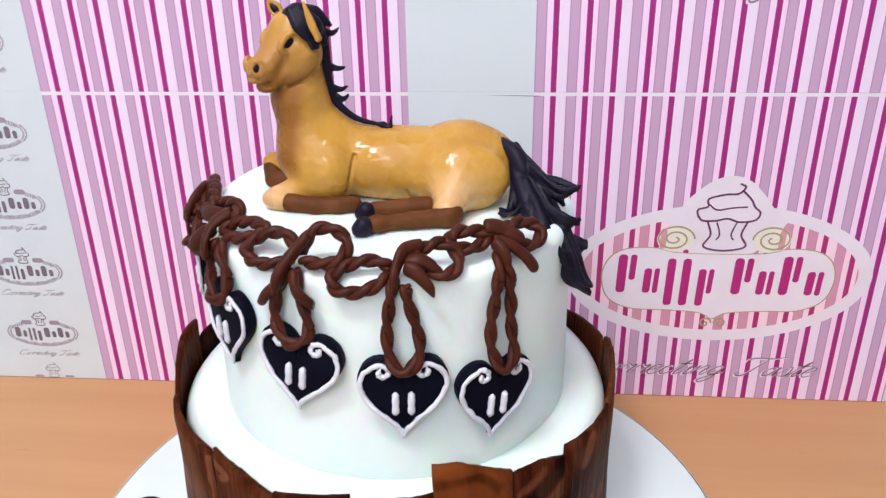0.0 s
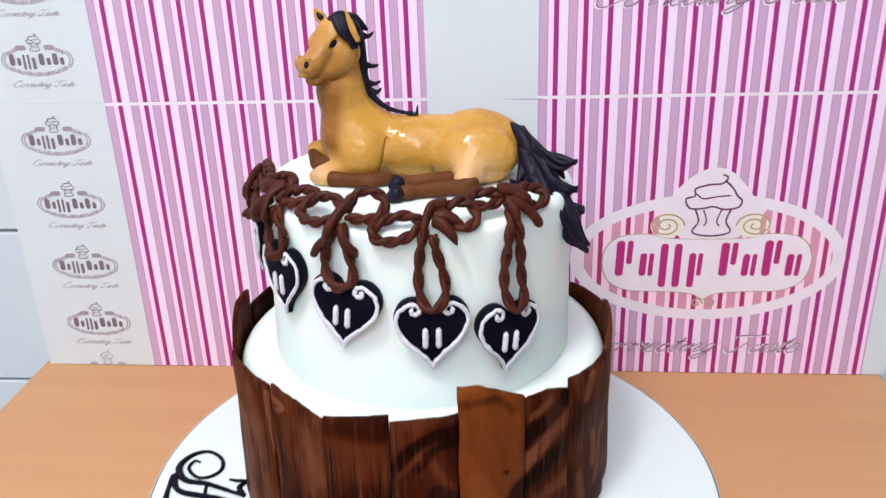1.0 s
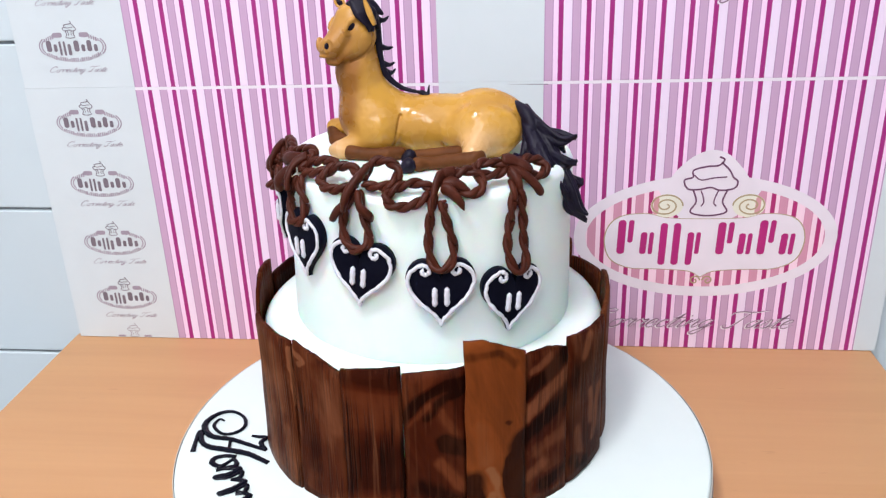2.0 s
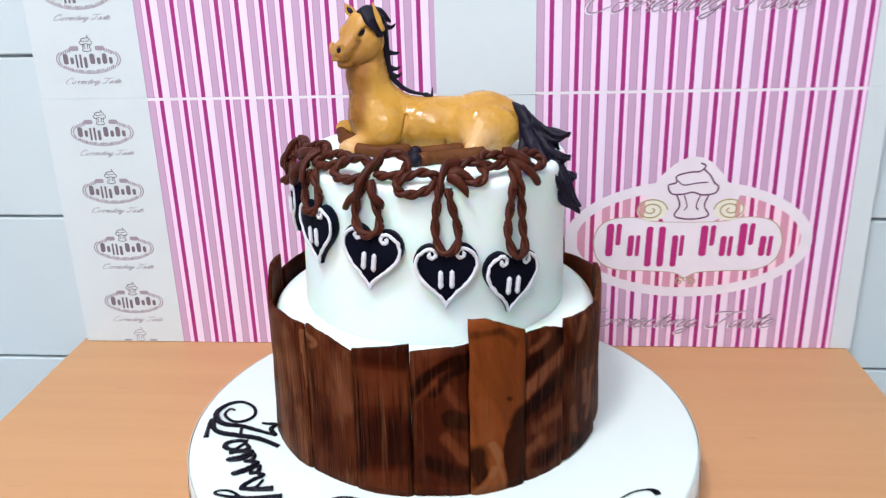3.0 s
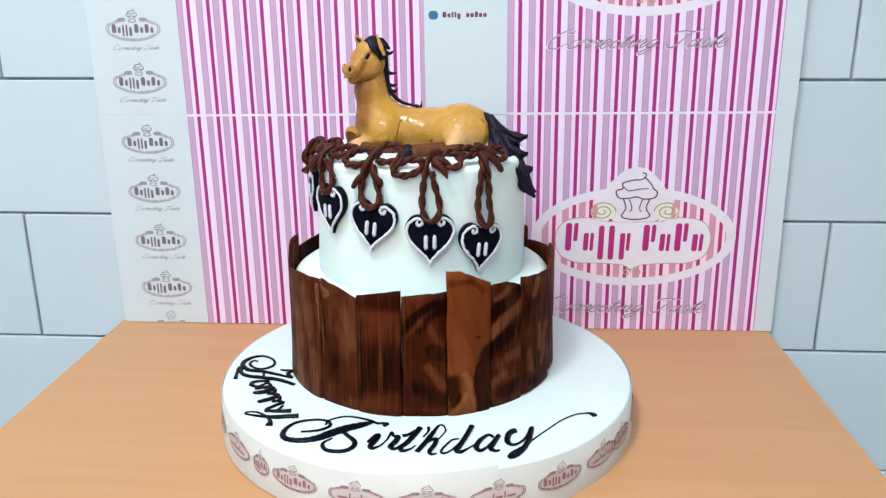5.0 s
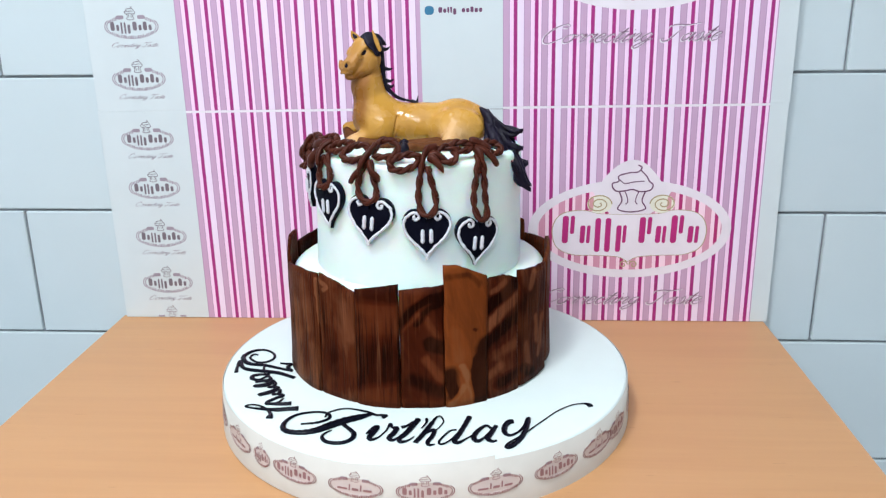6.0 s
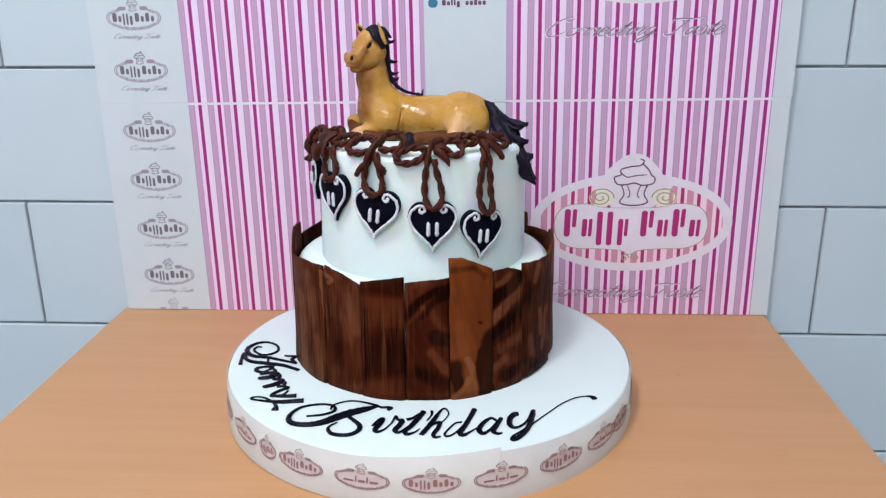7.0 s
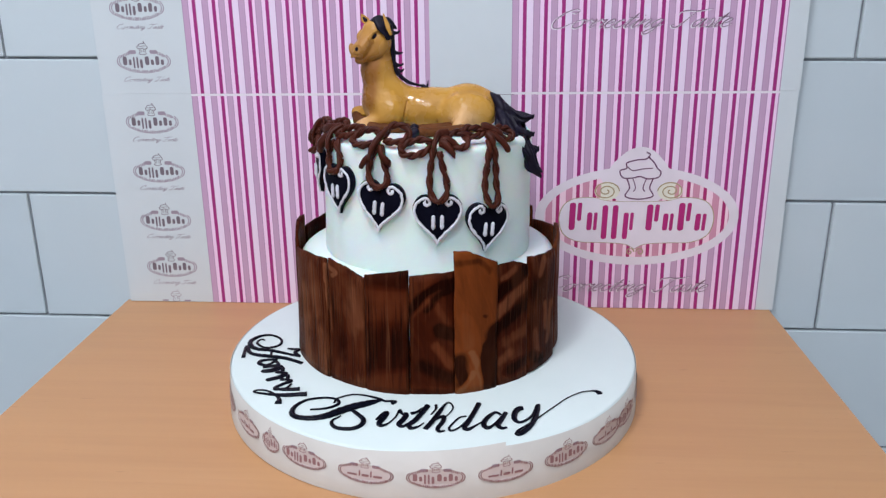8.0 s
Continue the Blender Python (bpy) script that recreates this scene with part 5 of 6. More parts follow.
# ---------------------------------------------------------------- horse figurine
class Clay:
    """Rounded forms blended on a grid and skinned as one mesh."""

    def __init__(self, lo, hi, step):
        self.lo, self.step = np.array(lo), step
        self.n = [int(math.ceil((b - a) / step)) + 1 for a, b in zip(lo, hi)]
        self.f = np.full(self.n, 0.02, np.float32)
        self.near = np.full(self.n, 0.02, np.float32)
        self.id = np.zeros(self.n, np.int8)

    def grid(self, lo, hi):
        a = [max(0, int((l - o) / self.step)) for l, o in zip(lo, self.lo)]
        b = [min(n, int((h - o) / self.step) + 2) for h, o, n in zip(hi, self.lo, self.n)]
        sl = tuple(slice(p, q) for p, q in zip(a, b))
        ax = [self.lo[k] + self.step * np.arange(a[k], b[k]) for k in range(3)]
        return sl, np.stack(np.meshgrid(*ax, indexing="ij"), -1)

    def blend(self, sl, d, k, mat):
        f = self.f[sl]
        h = np.clip(0.5 + 0.5 * (f - d) / k, 0, 1)
        self.f[sl] = f * (1 - h) + d * h - k * h * (1 - h)
        win = d < self.near[sl]
        self.near[sl] = np.where(win, d, self.near[sl])
        self.id[sl] = np.where(win, mat, self.id[sl])

    def cone(self, a, b, ra, rb, mat=0, k=0.004):
        a, b = np.array(a, float), np.array(b, float)
        m = max(ra, rb) + 0.012
        sl, p = self.grid(np.minimum(a, b) - m, np.maximum(a, b) + m)
        ab = b - a
        t = np.clip(((p - a) @ ab) / (ab @ ab + 1e-12), 0, 1)
        d = np.linalg.norm(p - a - t[..., None] * ab, axis=-1) - (ra + (rb - ra) * t)
        self.blend(sl, d, k, mat)

    def egg(self, c, r, mat=0, k=0.004, turn=0.0):
        c, r = np.array(c, float), np.array(r, float)
        m = r.max() + 0.012
        sl, p = self.grid(c - m, c + m)
        q = p - c
        ct, st = math.cos(radians(turn)), math.sin(radians(turn))
        q = np.stack([ct * q[..., 0] + st * q[..., 2], q[..., 1], -st * q[..., 0] + ct * q[..., 2]], -1)
        k0 = np.linalg.norm(q / r, axis=-1)
        k1 = np.linalg.norm(q / (r * r), axis=-1) + 1e-9
        self.blend(sl, k0 * (k0 - 1) / k1, k, mat)

    def strand(self, pts, radii, mat, k=0.0012):
        line = smooth_line(pts, 5)
        rr = np.interp(np.linspace(0, 1, len(line)), np.linspace(0, 1, len(radii)), radii)
        for a, b, ra, rb in zip(line, line[1:], rr, rr[1:]):
            self.cone(a, b, ra, rb, mat, k)

    def dent(self, a, b, r, k=0.0015):
        a, b = np.array(a, float), np.array(b, float)
        m = r + 0.006
        sl, p = self.grid(np.minimum(a, b) - m, np.maximum(a, b) + m)
        ab = b - a
        t = np.clip(((p - a) @ ab) / (ab @ ab + 1e-12), 0, 1)
        d = r - np.linalg.norm(p - a - t[..., None] * ab, axis=-1)
        f = self.f[sl]
        h = np.clip(0.5 - 0.5 * (f - d) / k, 0, 1)
        self.f[sl] = f * (1 - h) + d * h + k * h * (1 - h)

    def mesh(self, floor=None):
        f = self.f
        if floor is not None:
            z = self.lo[2] + self.step * np.arange(self.n[2])
            f = np.maximum(f, (floor - z)[None, None, :])
        s = f < 0
        corner = np.zeros([n - 1 for n in self.n], np.int8)
        for i in (0, 1):
            for j in (0, 1):
                for k in (0, 1):
                    corner += s[i:self.n[0] - 1 + i, j:self.n[1] - 1 + j, k:self.n[2] - 1 + k]
        cells = np.argwhere((corner > 0) & (corner < 8))
        index = np.full(corner.shape, -1, np.int32)
        index[tuple(cells.T)] = np.arange(len(cells))
        acc, cnt = np.zeros((len(cells), 3)), np.zeros(len(cells))
        corners = [(i, j, k) for i in (0, 1) for j in (0, 1) for k in (0, 1)]
        for p in corners:
            for ax in range(3):
                if p[ax]:
                    continue
                q = list(p)
                q[ax] = 1
                fp, fq = f[tuple((cells + p).T)], f[tuple((cells + q).T)]
                cut = (fp < 0) != (fq < 0)
                t = np.where(cut, fp / np.where(cut, fp - fq, 1), 0)
                w = np.array(p)[None, :] + t[:, None] * (np.array(q) - np.array(p))[None, :]
                acc += np.where(cut[:, None], w, 0)
                cnt += cut
        verts = self.lo + self.step * (cells + acc / cnt[:, None])
        faces = []
        for ax in range(3):
            u, w = (ax + 1) % 3, (ax + 2) % 3
            lo = [slice(None)] * 3
            hi = [slice(None)] * 3
            lo[ax], hi[ax] = slice(0, -1), slice(1, None)
            flip = s[tuple(lo)] != s[tuple(hi)]
            e = np.argwhere(flip)
            e = e[(e[:, u] > 0) & (e[:, w] > 0) & (e[:, u] < self.n[u] - 1) & (e[:, w] < self.n[w] - 1)]
            inside = s[tuple(e.T)]
            du, dw = np.eye(3, dtype=int)[u], np.eye(3, dtype=int)[w]
            q = np.stack([index[tuple((e - du - dw).T)], index[tuple((e - dw).T)], index[tuple(e.T)], index[tuple((e - du).T)]], 1)
            q[~inside] = q[~inside][:, ::-1]
            faces.append(q)
        faces = np.concatenate(faces)
        mid = verts[faces].mean(1)
        cell = np.clip(np.rint((mid - self.lo) / self.step).astype(int), 0, np.array(self.n) - 1)
        return verts, faces, mid, self.id[tuple(cell.T)].copy()


TAN, LEG, HAIR = 0, 1, 2


class Figure:
    """One clay for each colour of paste, pressed together."""

    def __init__(self):
        self.clay = {TAN: Clay((-0.092, 0.328, 0.246), (0.066, 0.432, 0.364), 0.00075), LEG: Clay((-0.092, 0.328, 0.246), (0.040, 0.432, 0.275), 0.00075),
                     HAIR: Clay((-0.072, 0.325, 0.205), (0.108, 0.420, 0.364), 0.00075)}

    def cone(self, a, b, ra, rb, mat=0, k=0.004):
        self.clay[mat].cone(a, b, ra, rb, mat, k)

    def egg(self, c, r, mat=0, k=0.004):
        self.clay[mat].egg(c, r, mat, k)

    def strand(self, pts, radii, mat, k=0.0012):
        self.clay[mat].strand(pts, radii, mat, k)

    def dent(self, a, b, r, k=0.0015):
        self.clay[TAN].dent(a, b, r, k)

    def crease(self, line, r):
        """A scored line on the near side, through points (x, z)."""
        c = self.clay[TAN]
        at = []
        for x, z in line:
            col = c.f[int(round((x - c.lo[0]) / c.step)), :, int(round((z - c.lo[2]) / c.step))]
            at.append((x, c.lo[1] + c.step * int(np.argmax(col < 0)), z))
        for a, b in zip(at, at[1:]):
            c.dent(a, b, r, 0.0005)

    def mesh(self):
        V, F, I, o = [], [], [], 0
        for mat, c in self.clay.items():
            v, f, mid, _ = c.mesh()
            V.append(v)
            F.append(f + o)
            I.append(np.full(len(f), mat))
            o += len(v)
        return np.concatenate(V), np.concatenate(F), np.concatenate(I)


clay = Figure()
Z = TOP + 0.0005
# trunk
clay.cone((-0.044, 0.394, Z + 0.0185), (0.030, 0.395, Z + 0.0180), 0.0182, 0.0192, TAN, 0.006)
clay.egg((-0.004, 0.394, Z + 0.0172), (0.036, 0.0205, 0.0178), TAN, 0.006)
clay.egg((-0.047, 0.393, Z + 0.0225), (0.0215, 0.019, 0.0215), TAN, 0.006)
clay.egg((0.0330, 0.395, Z + 0.0182), (0.0262, 0.022, 0.0205), TAN, 0.006)
clay.egg((0.0265, 0.394, Z + 0.0282), (0.0135, 0.013, 0.0112), TAN, 0.008)
# shoulder and thigh on the near side, then the far side
clay.egg((-0.0425, 0.3795, Z + 0.0170), (0.0170, 0.0122, 0.0172), TAN, 0.0030)
clay.egg((-0.0560, 0.3825, Z + 0.0260), (0.0085, 0.0075, 0.0110), TAN, 0.0040)
clay.egg((0.0285, 0.3770, Z + 0.0165), (0.0255, 0.013, 0.0190), TAN, 0.0045)
clay.cone((0.0265, 0.370, Z + 0.0135), (0.0230, 0.3560, Z + 0.0072), 0.0130, 0.0074, TAN, 0.005)
clay.egg((-0.041, 0.408, Z + 0.0165), (0.0165, 0.0110, 0.0160), TAN, 0.003)
clay.egg((0.030, 0.412, Z + 0.0155), (0.020, 0.012, 0.0165), TAN, 0.004)
# hind legs along the ground
clay.cone((0.0255, 0.3535, Z + 0.0056), (0.0235, 0.3515, Z + 0.0054), 0.0060, 0.0058, LEG, 0.002)
clay.cone((0.0245, 0.3520, Z + 0.0052), (0.0060, 0.3480, Z + 0.0044), 0.0052, 0.0043, LEG, 0.0015)
clay.cone((0.0060, 0.3480, Z + 0.0044), (-0.0090, 0.3440, Z + 0.0042), 0.0043, 0.0037, LEG, 0.0015)
clay.egg((-0.0110, 0.3420, Z + 0.0046), (0.0052, 0.0046, 0.0046), LEG, 0.003)
clay.egg((-0.0165, 0.3385, Z + 0.0048), (0.0046, 0.0046, 0.0052), HAIR, 0.0006)
clay.egg((-0.0190, 0.3380, Z + 0.0036), (0.0034, 0.0044, 0.0036), HAIR, 0.0008)
clay.cone((0.0120, 0.3655, Z + 0.0050), (-0.0140, 0.3610, Z + 0.0044), 0.0050, 0.0040, LEG, 0.0015)
clay.egg((-0.0182, 0.3575, Z + 0.0048), (0.0045, 0.0045, 0.0050), HAIR, 0.0006)
clay.egg((-0.0206, 0.3572, Z + 0.0036), (0.0033, 0.0042, 0.0036), HAIR, 0.0008)
# near foreleg, folded
clay.cone((-0.0480, 0.3775, Z + 0.0105), (-0.0665, 0.3735, Z + 0.0058), 0.0088, 0.0056, TAN, 0.003)
clay.egg((-0.0675, 0.3712, Z + 0.0052), (0.0072, 0.0060, 0.0052), TAN, 0.002)
clay.cone((-0.0670, 0.3700, Z + 0.0050), (-0.0605, 0.3680, Z + 0.0047), 0.0052, 0.0049, TAN, 0.002)
clay.cone((-0.0595, 0.3675, Z + 0.0047), (-0.0460, 0.3650, Z + 0.0040), 0.0050, 0.0040, LEG, 0.002)
clay.cone((-0.0460, 0.3650, Z + 0.0040), (-0.0340, 0.3660, Z + 0.0043), 0.0040, 0.0046, LEG, 0.002)
clay.cone((-0.0340, 0.3660, Z + 0.0043), (-0.0260, 0.3680, Z + 0.0043), 0.0046, 0.0042, LEG, 0.001)
# far foreleg, folded
clay.cone((-0.0560, 0.4060, Z + 0.0135), (-0.0775, 0.4080, Z + 0.0115), 0.0080, 0.0058, TAN, 0.003)
clay.cone((-0.0775, 0.4060, Z + 0.0095), (-0.0755, 0.4000, Z + 0.0055), 0.0054, 0.0050, LEG, 0.001)
clay.cone((-0.0755, 0.3990, Z + 0.0050), (-0.0520, 0.3900, Z + 0.0048), 0.0050, 0.0048, LEG, 0.001)
# neck
clay.cone((-0.0505, 0.3930, Z + 0.0270), (-0.0552, 0.3920, Z + 0.0540), 0.0186, 0.0140, TAN, 0.008)
clay.cone((-0.0552, 0.3920, Z + 0.0540), (-0.0530, 0.3920, Z + 0.0820), 0.0140, 0.0104, TAN, 0.006)
clay.cone((-0.0435, 0.3935, Z + 0.0365), (-0.0265, 0.3940, Z + 0.0265), 0.0075, 0.0075, TAN, 0.010)
# head, turned towards the room; p points out of its near cheek, fw along the nose
HEAD, MUZ = np.array((-0.0540, 0.3895, Z + 0.0875)), np.array((-0.0698, 0.3745, Z + 0.0715))
p, fw = np.array((0.66, -0.75, 0.0)), np.array((-0.74, -0.67, 0.0))
clay.cone(HEAD, MUZ, 0.0106, 0.0060, TAN, 0.004)
clay.egg((-0.0525, 0.3855, Z + 0.0785), (0.0118, 0.0108, 0.0128), TAN, 0.0016)
clay.cone((-0.0645, 0.3775, Z + 0.0660), (-0.0540, 0.3845, Z + 0.0735), 0.0040, 0.0086, TAN, 0.003)
clay.egg((-0.0575, 0.3865, Z + 0.0890), (0.0090, 0.0090, 0.0096), TAN, 0.004)
clay.egg(MUZ + np.array((0.0004, 0, 0.0008)), (0.0070, 0.0068, 0.0060), TAN, 0.003)
clay.egg(MUZ + np.array((0.0022, 0.001, -0.0080)), (0.0054, 0.0050, 0.0032), TAN, 0.0010)
clay.egg(MUZ + np.array((-0.0008, -0.001, -0.0042)), (0.0060, 0.0058, 0.0024), TAN, 0.0010)
# brow and cheekbone ridges run down the face
for s in (-1, 1):
    clay.cone(HEAD + s * 0.0062 * p + np.array((-0.0040, -0.0020, 0.0050)), MUZ + s * 0.0040 * p + np.array((0.0030, 0.0030, 0.0048)), 0.0040, 0.0026, TAN, 0.0040)
    # raised nostril rims
    nose = MUZ + s * 0.0048 * p + 0.0040 * fw + np.array((0, 0, 0.0026))
    ring = [nose + 0.0030 * math.cos(a) * (0.35 * s * p - 0.75 * fw) * 0.9 + np.array((0, 0, 0.0036 * math.sin(a))) for a in np.linspace(0, 2 * math.pi, 13)]
    for a, b in zip(ring, ring[1:]):
        clay.cone(a, b, 0.0011, 0.0011, TAN, 0.0007)
    eye = HEAD * 0.64 + MUZ * 0.36 + s * 0.0096 * p + np.array((-0.0008, 0, 0.0034))
    side = np.array((p[1], -p[0], 0.0))
    lids = [eye + 0.0058 * math.cos(a) * side + np.array((0, 0, 0.0042 * math.sin(a) - 0.0022 * math.cos(a))) + s * 0.0004 * math.sin(a) * p for a in np.linspace(0, 2 * math.pi, 13)]
    for a, b in zip(lids, lids[1:]):
        clay.cone(a, b, 0.0015, 0.0015, TAN, 0.0005)
# ears: leaves of paste, dark inside
for tip, base, wide in (((-0.0685, 0.3945, Z + 0.1030), (-0.0625, 0.3945, Z + 0.0935), 0.0030), ((-0.0462, 0.3745, Z + 0.1045), (-0.0400, 0.3735, Z + 0.0870), 0.0011)):
    tip, base = np.array(tip), np.array(base)
    mid = base * 0.55 + tip * 0.45
    for q in (-1, 1):
        clay.strand([base, mid + q * wide * np.array((0.80, 0.1, 0.25)), tip], (0.0012, 0.0010, 0.0006), TAN, 0.0005)
    clay.strand([base + (0.0, 0.0008, 0.0), mid + (0.0, 0.0010, 0.0), tip + (0.0, 0.0008, -0.0015)], (0.0014, 0.85 * wide, 0.0006), HAIR, 0.0004)
    clay.strand([base + (0.0, 0.0022, 0.0), mid + (0.0, 0.0024, 0.0), tip + (0.0, 0.0012, -0.0005)], (0.0016, 0.95 * wide, 0.0006), TAN, 0.0006)
# seams of the modelling
clay.crease([(-0.0262, Z + 0.0270), (-0.0272, Z + 0.0215), (-0.0282, Z + 0.0165), (-0.0290, Z + 0.0125), (-0.0312, Z + 0.0075), (-0.0360, Z + 0.0040)], 0.0011)
clay.crease([(0.0014, Z + 0.0095), (0.0028, Z + 0.0050), (0.0060, Z + 0.0024)], 0.0008)
clay.crease([(-0.0420, Z + 0.0800), (-0.0430, Z + 0.0720), (-0.0490, Z + 0.0660), (-0.0570, Z + 0.0630)], 0.0010)
mouth = [MUZ + 0.0060 * p - 0.0024 * fw + np.array((0, 0, -0.0062)), MUZ + 0.0046 * p + 0.0028 * fw + np.array((0, 0, -0.0060)), MUZ + 0.0010 * p + 0.0052 * fw + np.array((0, 0, -0.0058)), MUZ - 0.0040 * p + 0.0032 * fw + np.array((0, 0, -0.0058))]
for a, b in zip(mouth, mouth[1:]):
    clay.dent(a, b, 0.0013, 0.0005)
# mane: a cap between the ears that hangs behind the eye, a thin crest down the neck, loose locks
rnd = random.Random(5)
clay.strand([(-0.0570, 0.3850, Z + 0.0965), (-0.0510, 0.3830, Z + 0.0985), (-0.0455, 0.3880, Z + 0.0950), (-0.0425, 0.3915, Z + 0.0860), (-0.0410, 0.3920, Z + 0.0740), (-0.0400, 0.3925, Z + 0.0620), (-0.0372, 0.3925, Z + 0.0520), (-0.0270, 0.3930, Z + 0.0425), (-0.0120, 0.3935, Z + 0.0385)],
            (0.0030, 0.0042, 0.0044, 0.0036, 0.0027, 0.0022, 0.0020, 0.0015, 0.0009), HAIR, 0.0008)
for k in range(7):
    w = k / 6
    a = np.array((-0.0545 + 0.0075 * w, 0.3800 + 0.0010 * w, Z + 0.0995 - 0.0010 * w))
    b = np.array((-0.0500 + 0.0085 * w, 0.3762 + 0.0040 * w, Z + 0.0925 + 0.0005 * w))
    c = np.array((-0.0452 + 0.0045 * w, 0.3752 + 0.0050 * w, Z + 0.0860 - 0.0040 * (k in (2, 4, 5))))
    clay.strand([a, b, c], (0.0020, 0.0026, 0.0009), HAIR, 0.0004)
clay.strand([(-0.0500, 0.3810, Z + 0.0980), (-0.0430, 0.3825, Z + 0.0935), (-0.0395, 0.3860, Z + 0.0830)], (0.0022, 0.0032, 0.0018), HAIR, 0.0006)
clay.strand([(-0.0530, 0.3860, Z + 0.0995), (-0.0440, 0.3880, Z + 0.0972), (-0.0370, 0.3900, Z + 0.0910)], (0.0022, 0.0034, 0.0012), HAIR, 0.0006)
for x, z, dx, dz in ((-0.0405, 0.0880, 0.0075, 0.0012), (-0.0395, 0.0700, 0.0085, -0.0010), (-0.0385, 0.0590, 0.0080, 0.0002), (-0.0365, 0.0535, 0.0060, 0.0010), (-0.0110, 0.0385, 0.0030, 0.0060)):
    y = 0.3925 + rnd.uniform(-0.004, 0.004)
    clay.strand([(x - 0.002, y, Z + z), (x + dx * 0.5, y - 0.001, Z + z - 0.0016), (x + dx, y, Z + z + dz)], (0.0020, 0.0012, 0.0004), HAIR, 0.0008)
# tail: a root along the rump, then a fan of locks over the rim, each split into finer ones
clay.strand([(0.0490, 0.3920, 0.2845), (0.0525, 0.3875, 0.2825), (0.0570, 0.3830, 0.2790), (0.0610, 0.3790, 0.2720)], (0.0018, 0.0032, 0.0042, 0.0046), HAIR, 0.0010)
for (pts, rad) in (
    (((0.0560, 0.3880, 0.2810), (0.0610, 0.3830, 0.2735), (0.0700, 0.3700, 0.2580), (0.0830, 0.3560, 0.2370), (0.0885, 0.3540, 0.2240), (0.0965, 0.3530, 0.2175)), (0.0028, 0.0042, 0.0042, 0.0038, 0.0040, 0.0012)),
    (((0.0560, 0.3880, 0.2785), (0.0670, 0.3760, 0.2710), (0.0780, 0.3690, 0.2650), (0.0890, 0.3680, 0.2665)), (0.0034, 0.0034, 0.0028, 0.0008)),
    (((0.0600, 0.3850, 0.2770), (0.0710, 0.3700, 0.2600), (0.0800, 0.3620, 0.2510), (0.0890, 0.3600, 0.2530)), (0.0038, 0.0038, 0.0032, 0.0012)),
    (((0.0560, 0.3820, 0.2740), (0.0610, 0.3700, 0.2630), (0.0650, 0.3620, 0.2570), (0.0720, 0.3560, 0.2480)), (0.0036, 0.0040, 0.0034, 0.0016)),
    (((0.0570, 0.3850, 0.2730), (0.0570, 0.3760, 0.2640), (0.0540, 0.3660, 0.2570), (0.0490, 0.3620, 0.2570)), (0.0034, 0.0032, 0.0020, 0.0006)),
    (((0.0630, 0.3740, 0.2660), (0.0690, 0.3620, 0.2560), (0.0780, 0.3540, 0.2420), (0.0850, 0.3510, 0.2300)), (0.0038, 0.0038, 0.0034, 0.0018)),
    (((0.0620, 0.3840, 0.2760), (0.0740, 0.3780, 0.2640), (0.0820, 0.3740, 0.2570)), (0.0034, 0.0032, 0.0008)),
    (((0.0690, 0.3740, 0.2610), (0.0790, 0.3640, 0.2460), (0.0890, 0.3620, 0.2370), (0.0930, 0.3630, 0.2390)), (0.0038, 0.0034, 0.0022, 0.0008)),
):
    for k in range(6):
        jit = np.array([rnd.uniform(-1, 1) for q in range(3)]) * 0.0034
        line = [np.array(q) + jit * (0.3 + 0.5 * min(i, 2)) * (k > 0) * (0.25 if i == len(pts) - 1 else 1.0) + np.array((0, 0, 0.0018 * math.sin(2.4 * i + 1.7 * k))) for i, q in enumerate(pts)]
        clay.strand(line, [max(r * (0.86 if k == 0 else 0.52), 0.0007) for r in rad], HAIR, 0.0005)
hv, hf, hid = clay.mesh()


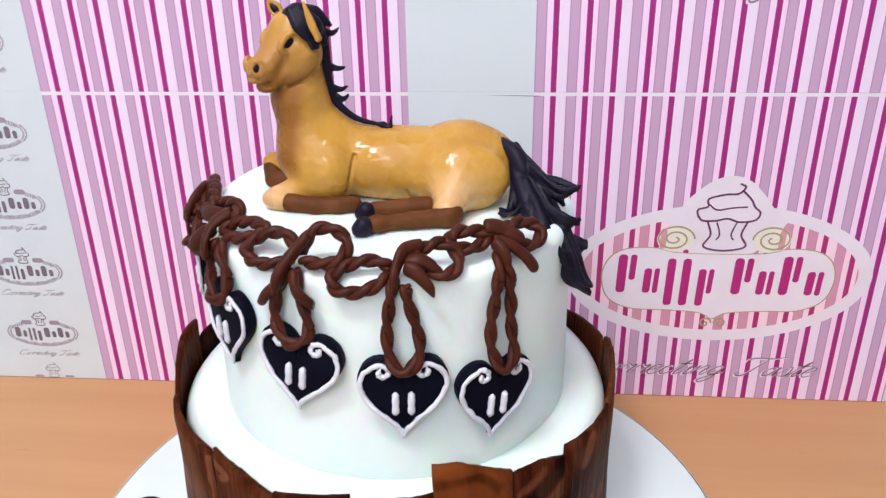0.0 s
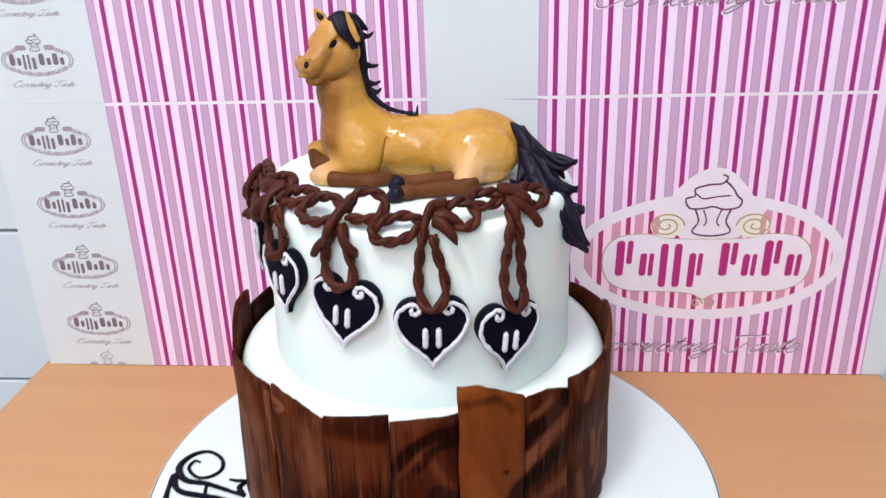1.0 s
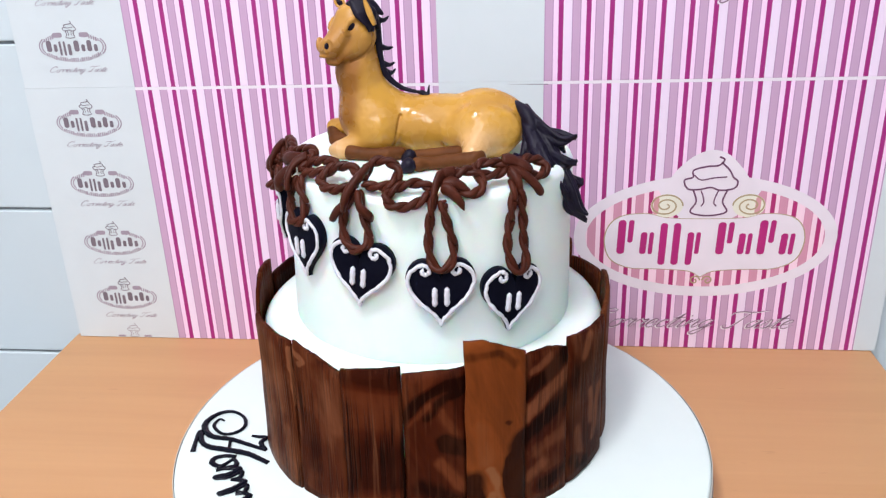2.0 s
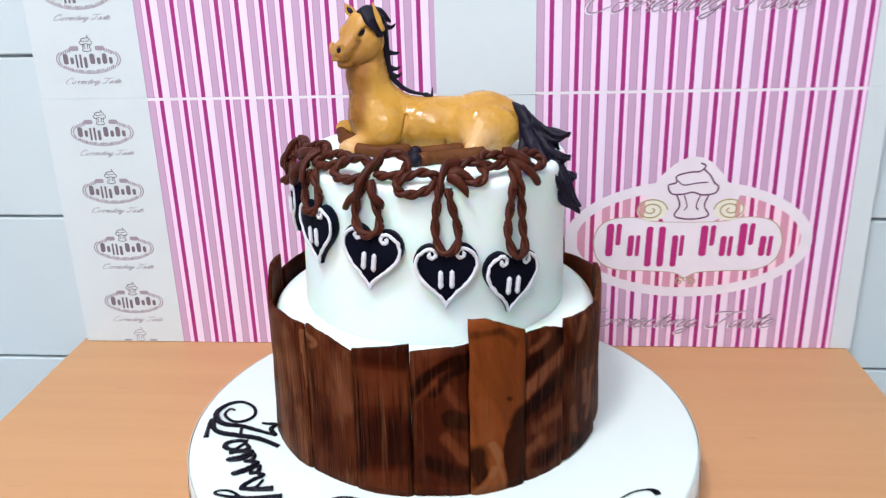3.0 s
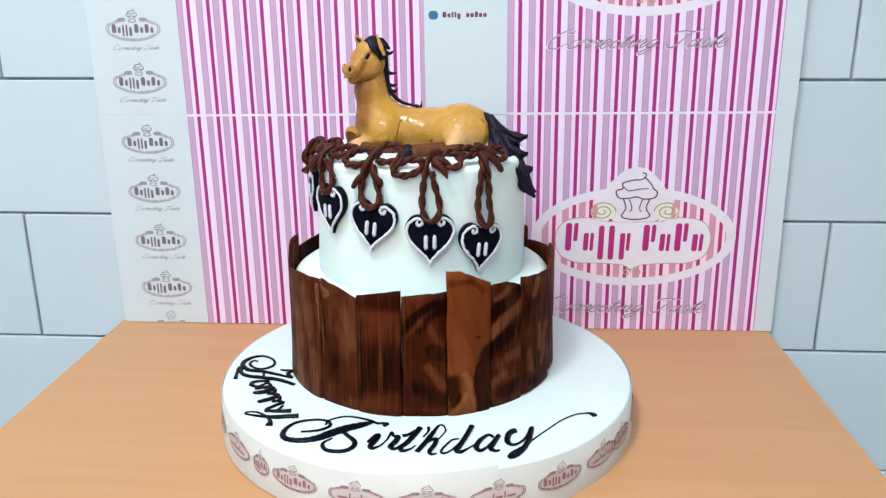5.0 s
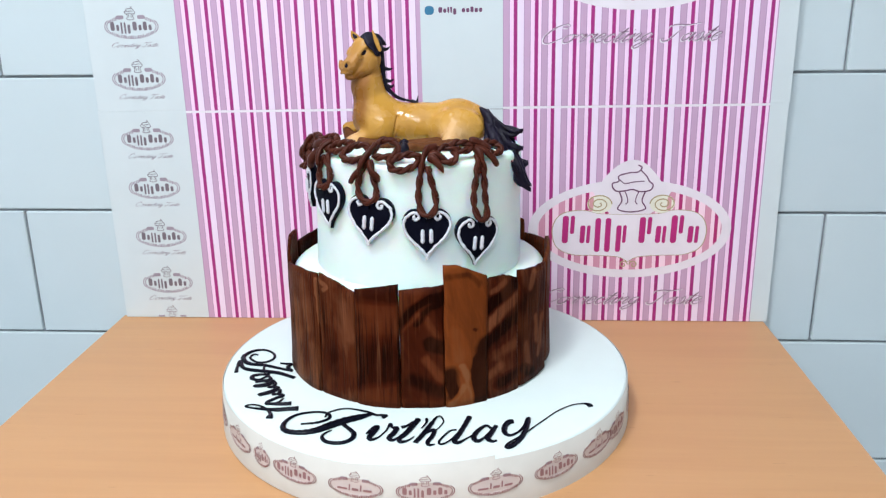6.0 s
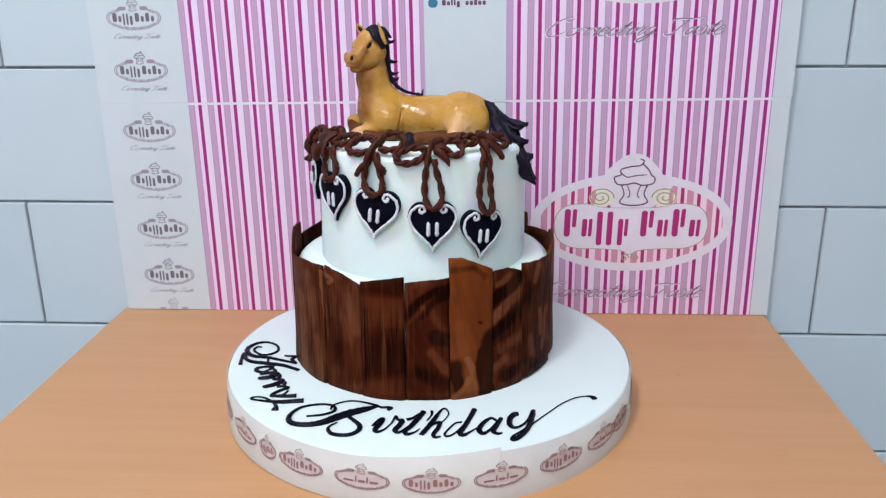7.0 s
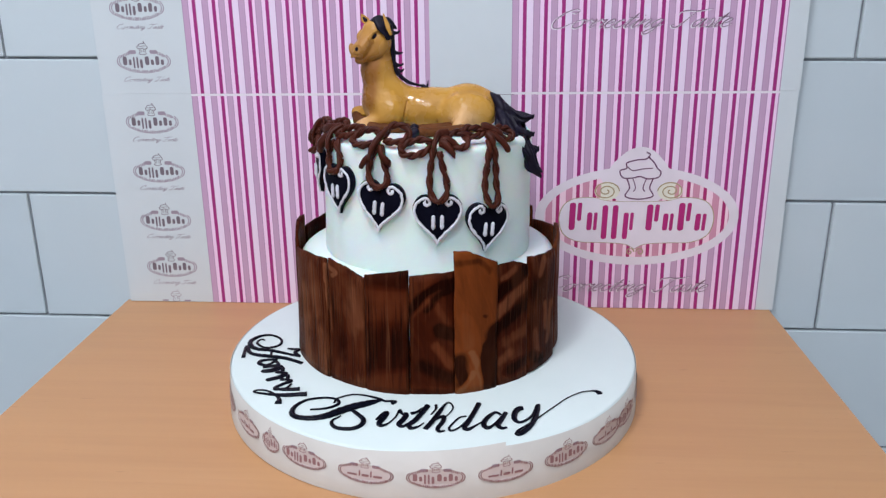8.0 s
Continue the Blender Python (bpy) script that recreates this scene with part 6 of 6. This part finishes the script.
def bead(c, r, turn, mat, n=10):
    """A small rounded bead set into the figure, its flat side along turn."""
    global hv, hf, hid
    ct, st = math.cos(turn), math.sin(turn)
    V, F = [], []
    for j in range(n + 1):
        for i in range(2 * n):
            a, b = math.pi * j / n, math.pi * i / n
            x, y, z = r[0] * math.sin(a) * math.cos(b), r[1] * math.sin(a) * math.sin(b), r[2] * math.cos(a)
            V.append((c[0] + ct * x - st * y, c[1] + st * x + ct * y, c[2] + z))
    for j in range(n):
        for i in range(2 * n):
            k = (i + 1) % (2 * n)
            F.append((j * 2 * n + i, (j + 1) * 2 * n + i, (j + 1) * 2 * n + k, j * 2 * n + k))
    hf = np.concatenate([hf, np.array(F) + len(hv)])
    hv = np.concatenate([hv, np.array(V)])
    hid = np.concatenate([hid, np.full(len(F), mat)])


for s in (-1, 1):
    turn = math.atan2(s * p[1], s * p[0]) + math.pi / 2
    eye = HEAD * 0.64 + MUZ * 0.36 + s * 0.0090 * p + np.array((-0.0008, 0, 0.0034))
    bead(eye, (0.0054, 0.0022, 0.0033), turn, HAIR)
    # a black bead stands for the shade in each nostril's hollow
    bead(MUZ + s * 0.0045 * p + 0.0045 * fw + np.array((0, 0, 0.0026)), (0.0019, 0.0017, 0.0023), turn, HAIR)
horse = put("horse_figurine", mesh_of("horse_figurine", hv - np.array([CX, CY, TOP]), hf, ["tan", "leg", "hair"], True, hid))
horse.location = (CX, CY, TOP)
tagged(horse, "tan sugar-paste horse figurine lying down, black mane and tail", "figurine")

# ---------------------------------------------------------------- tiles on the north wall
TILE_W, TILE_H, GAP = 0.3250, 0.1635, 0.0032
tile_bm = box(-TILE_W / 2 + GAP / 2, TILE_W / 2 - GAP / 2, -0.0005, 0.0060, -TILE_H / 2 + GAP / 2, TILE_H / 2 - GAP / 2, 0.0012, 1)
tile_me = bpy.data.meshes.new("tile")
tile_bm.to_mesh(tile_me)
tile_bm.free()
tile_me.materials.append(M["tile"])
for row in range(-5, 11):
    zc = -0.0300 + TILE_H * (row + 0.5)
    if zc - TILE_H / 2 < FLOOR - 0.2 or zc + TILE_H / 2 > CEIL:
        continue
    for col in range(-5, 5):
        xc = 0.4540 + TILE_W * (col + (0.5 if row % 2 == 0 else 0.0))
        if abs(xc) + TILE_W / 2 > 1.72:
            continue
        put("tile", tile_me, wall_north).location = (xc, WALL, zc)
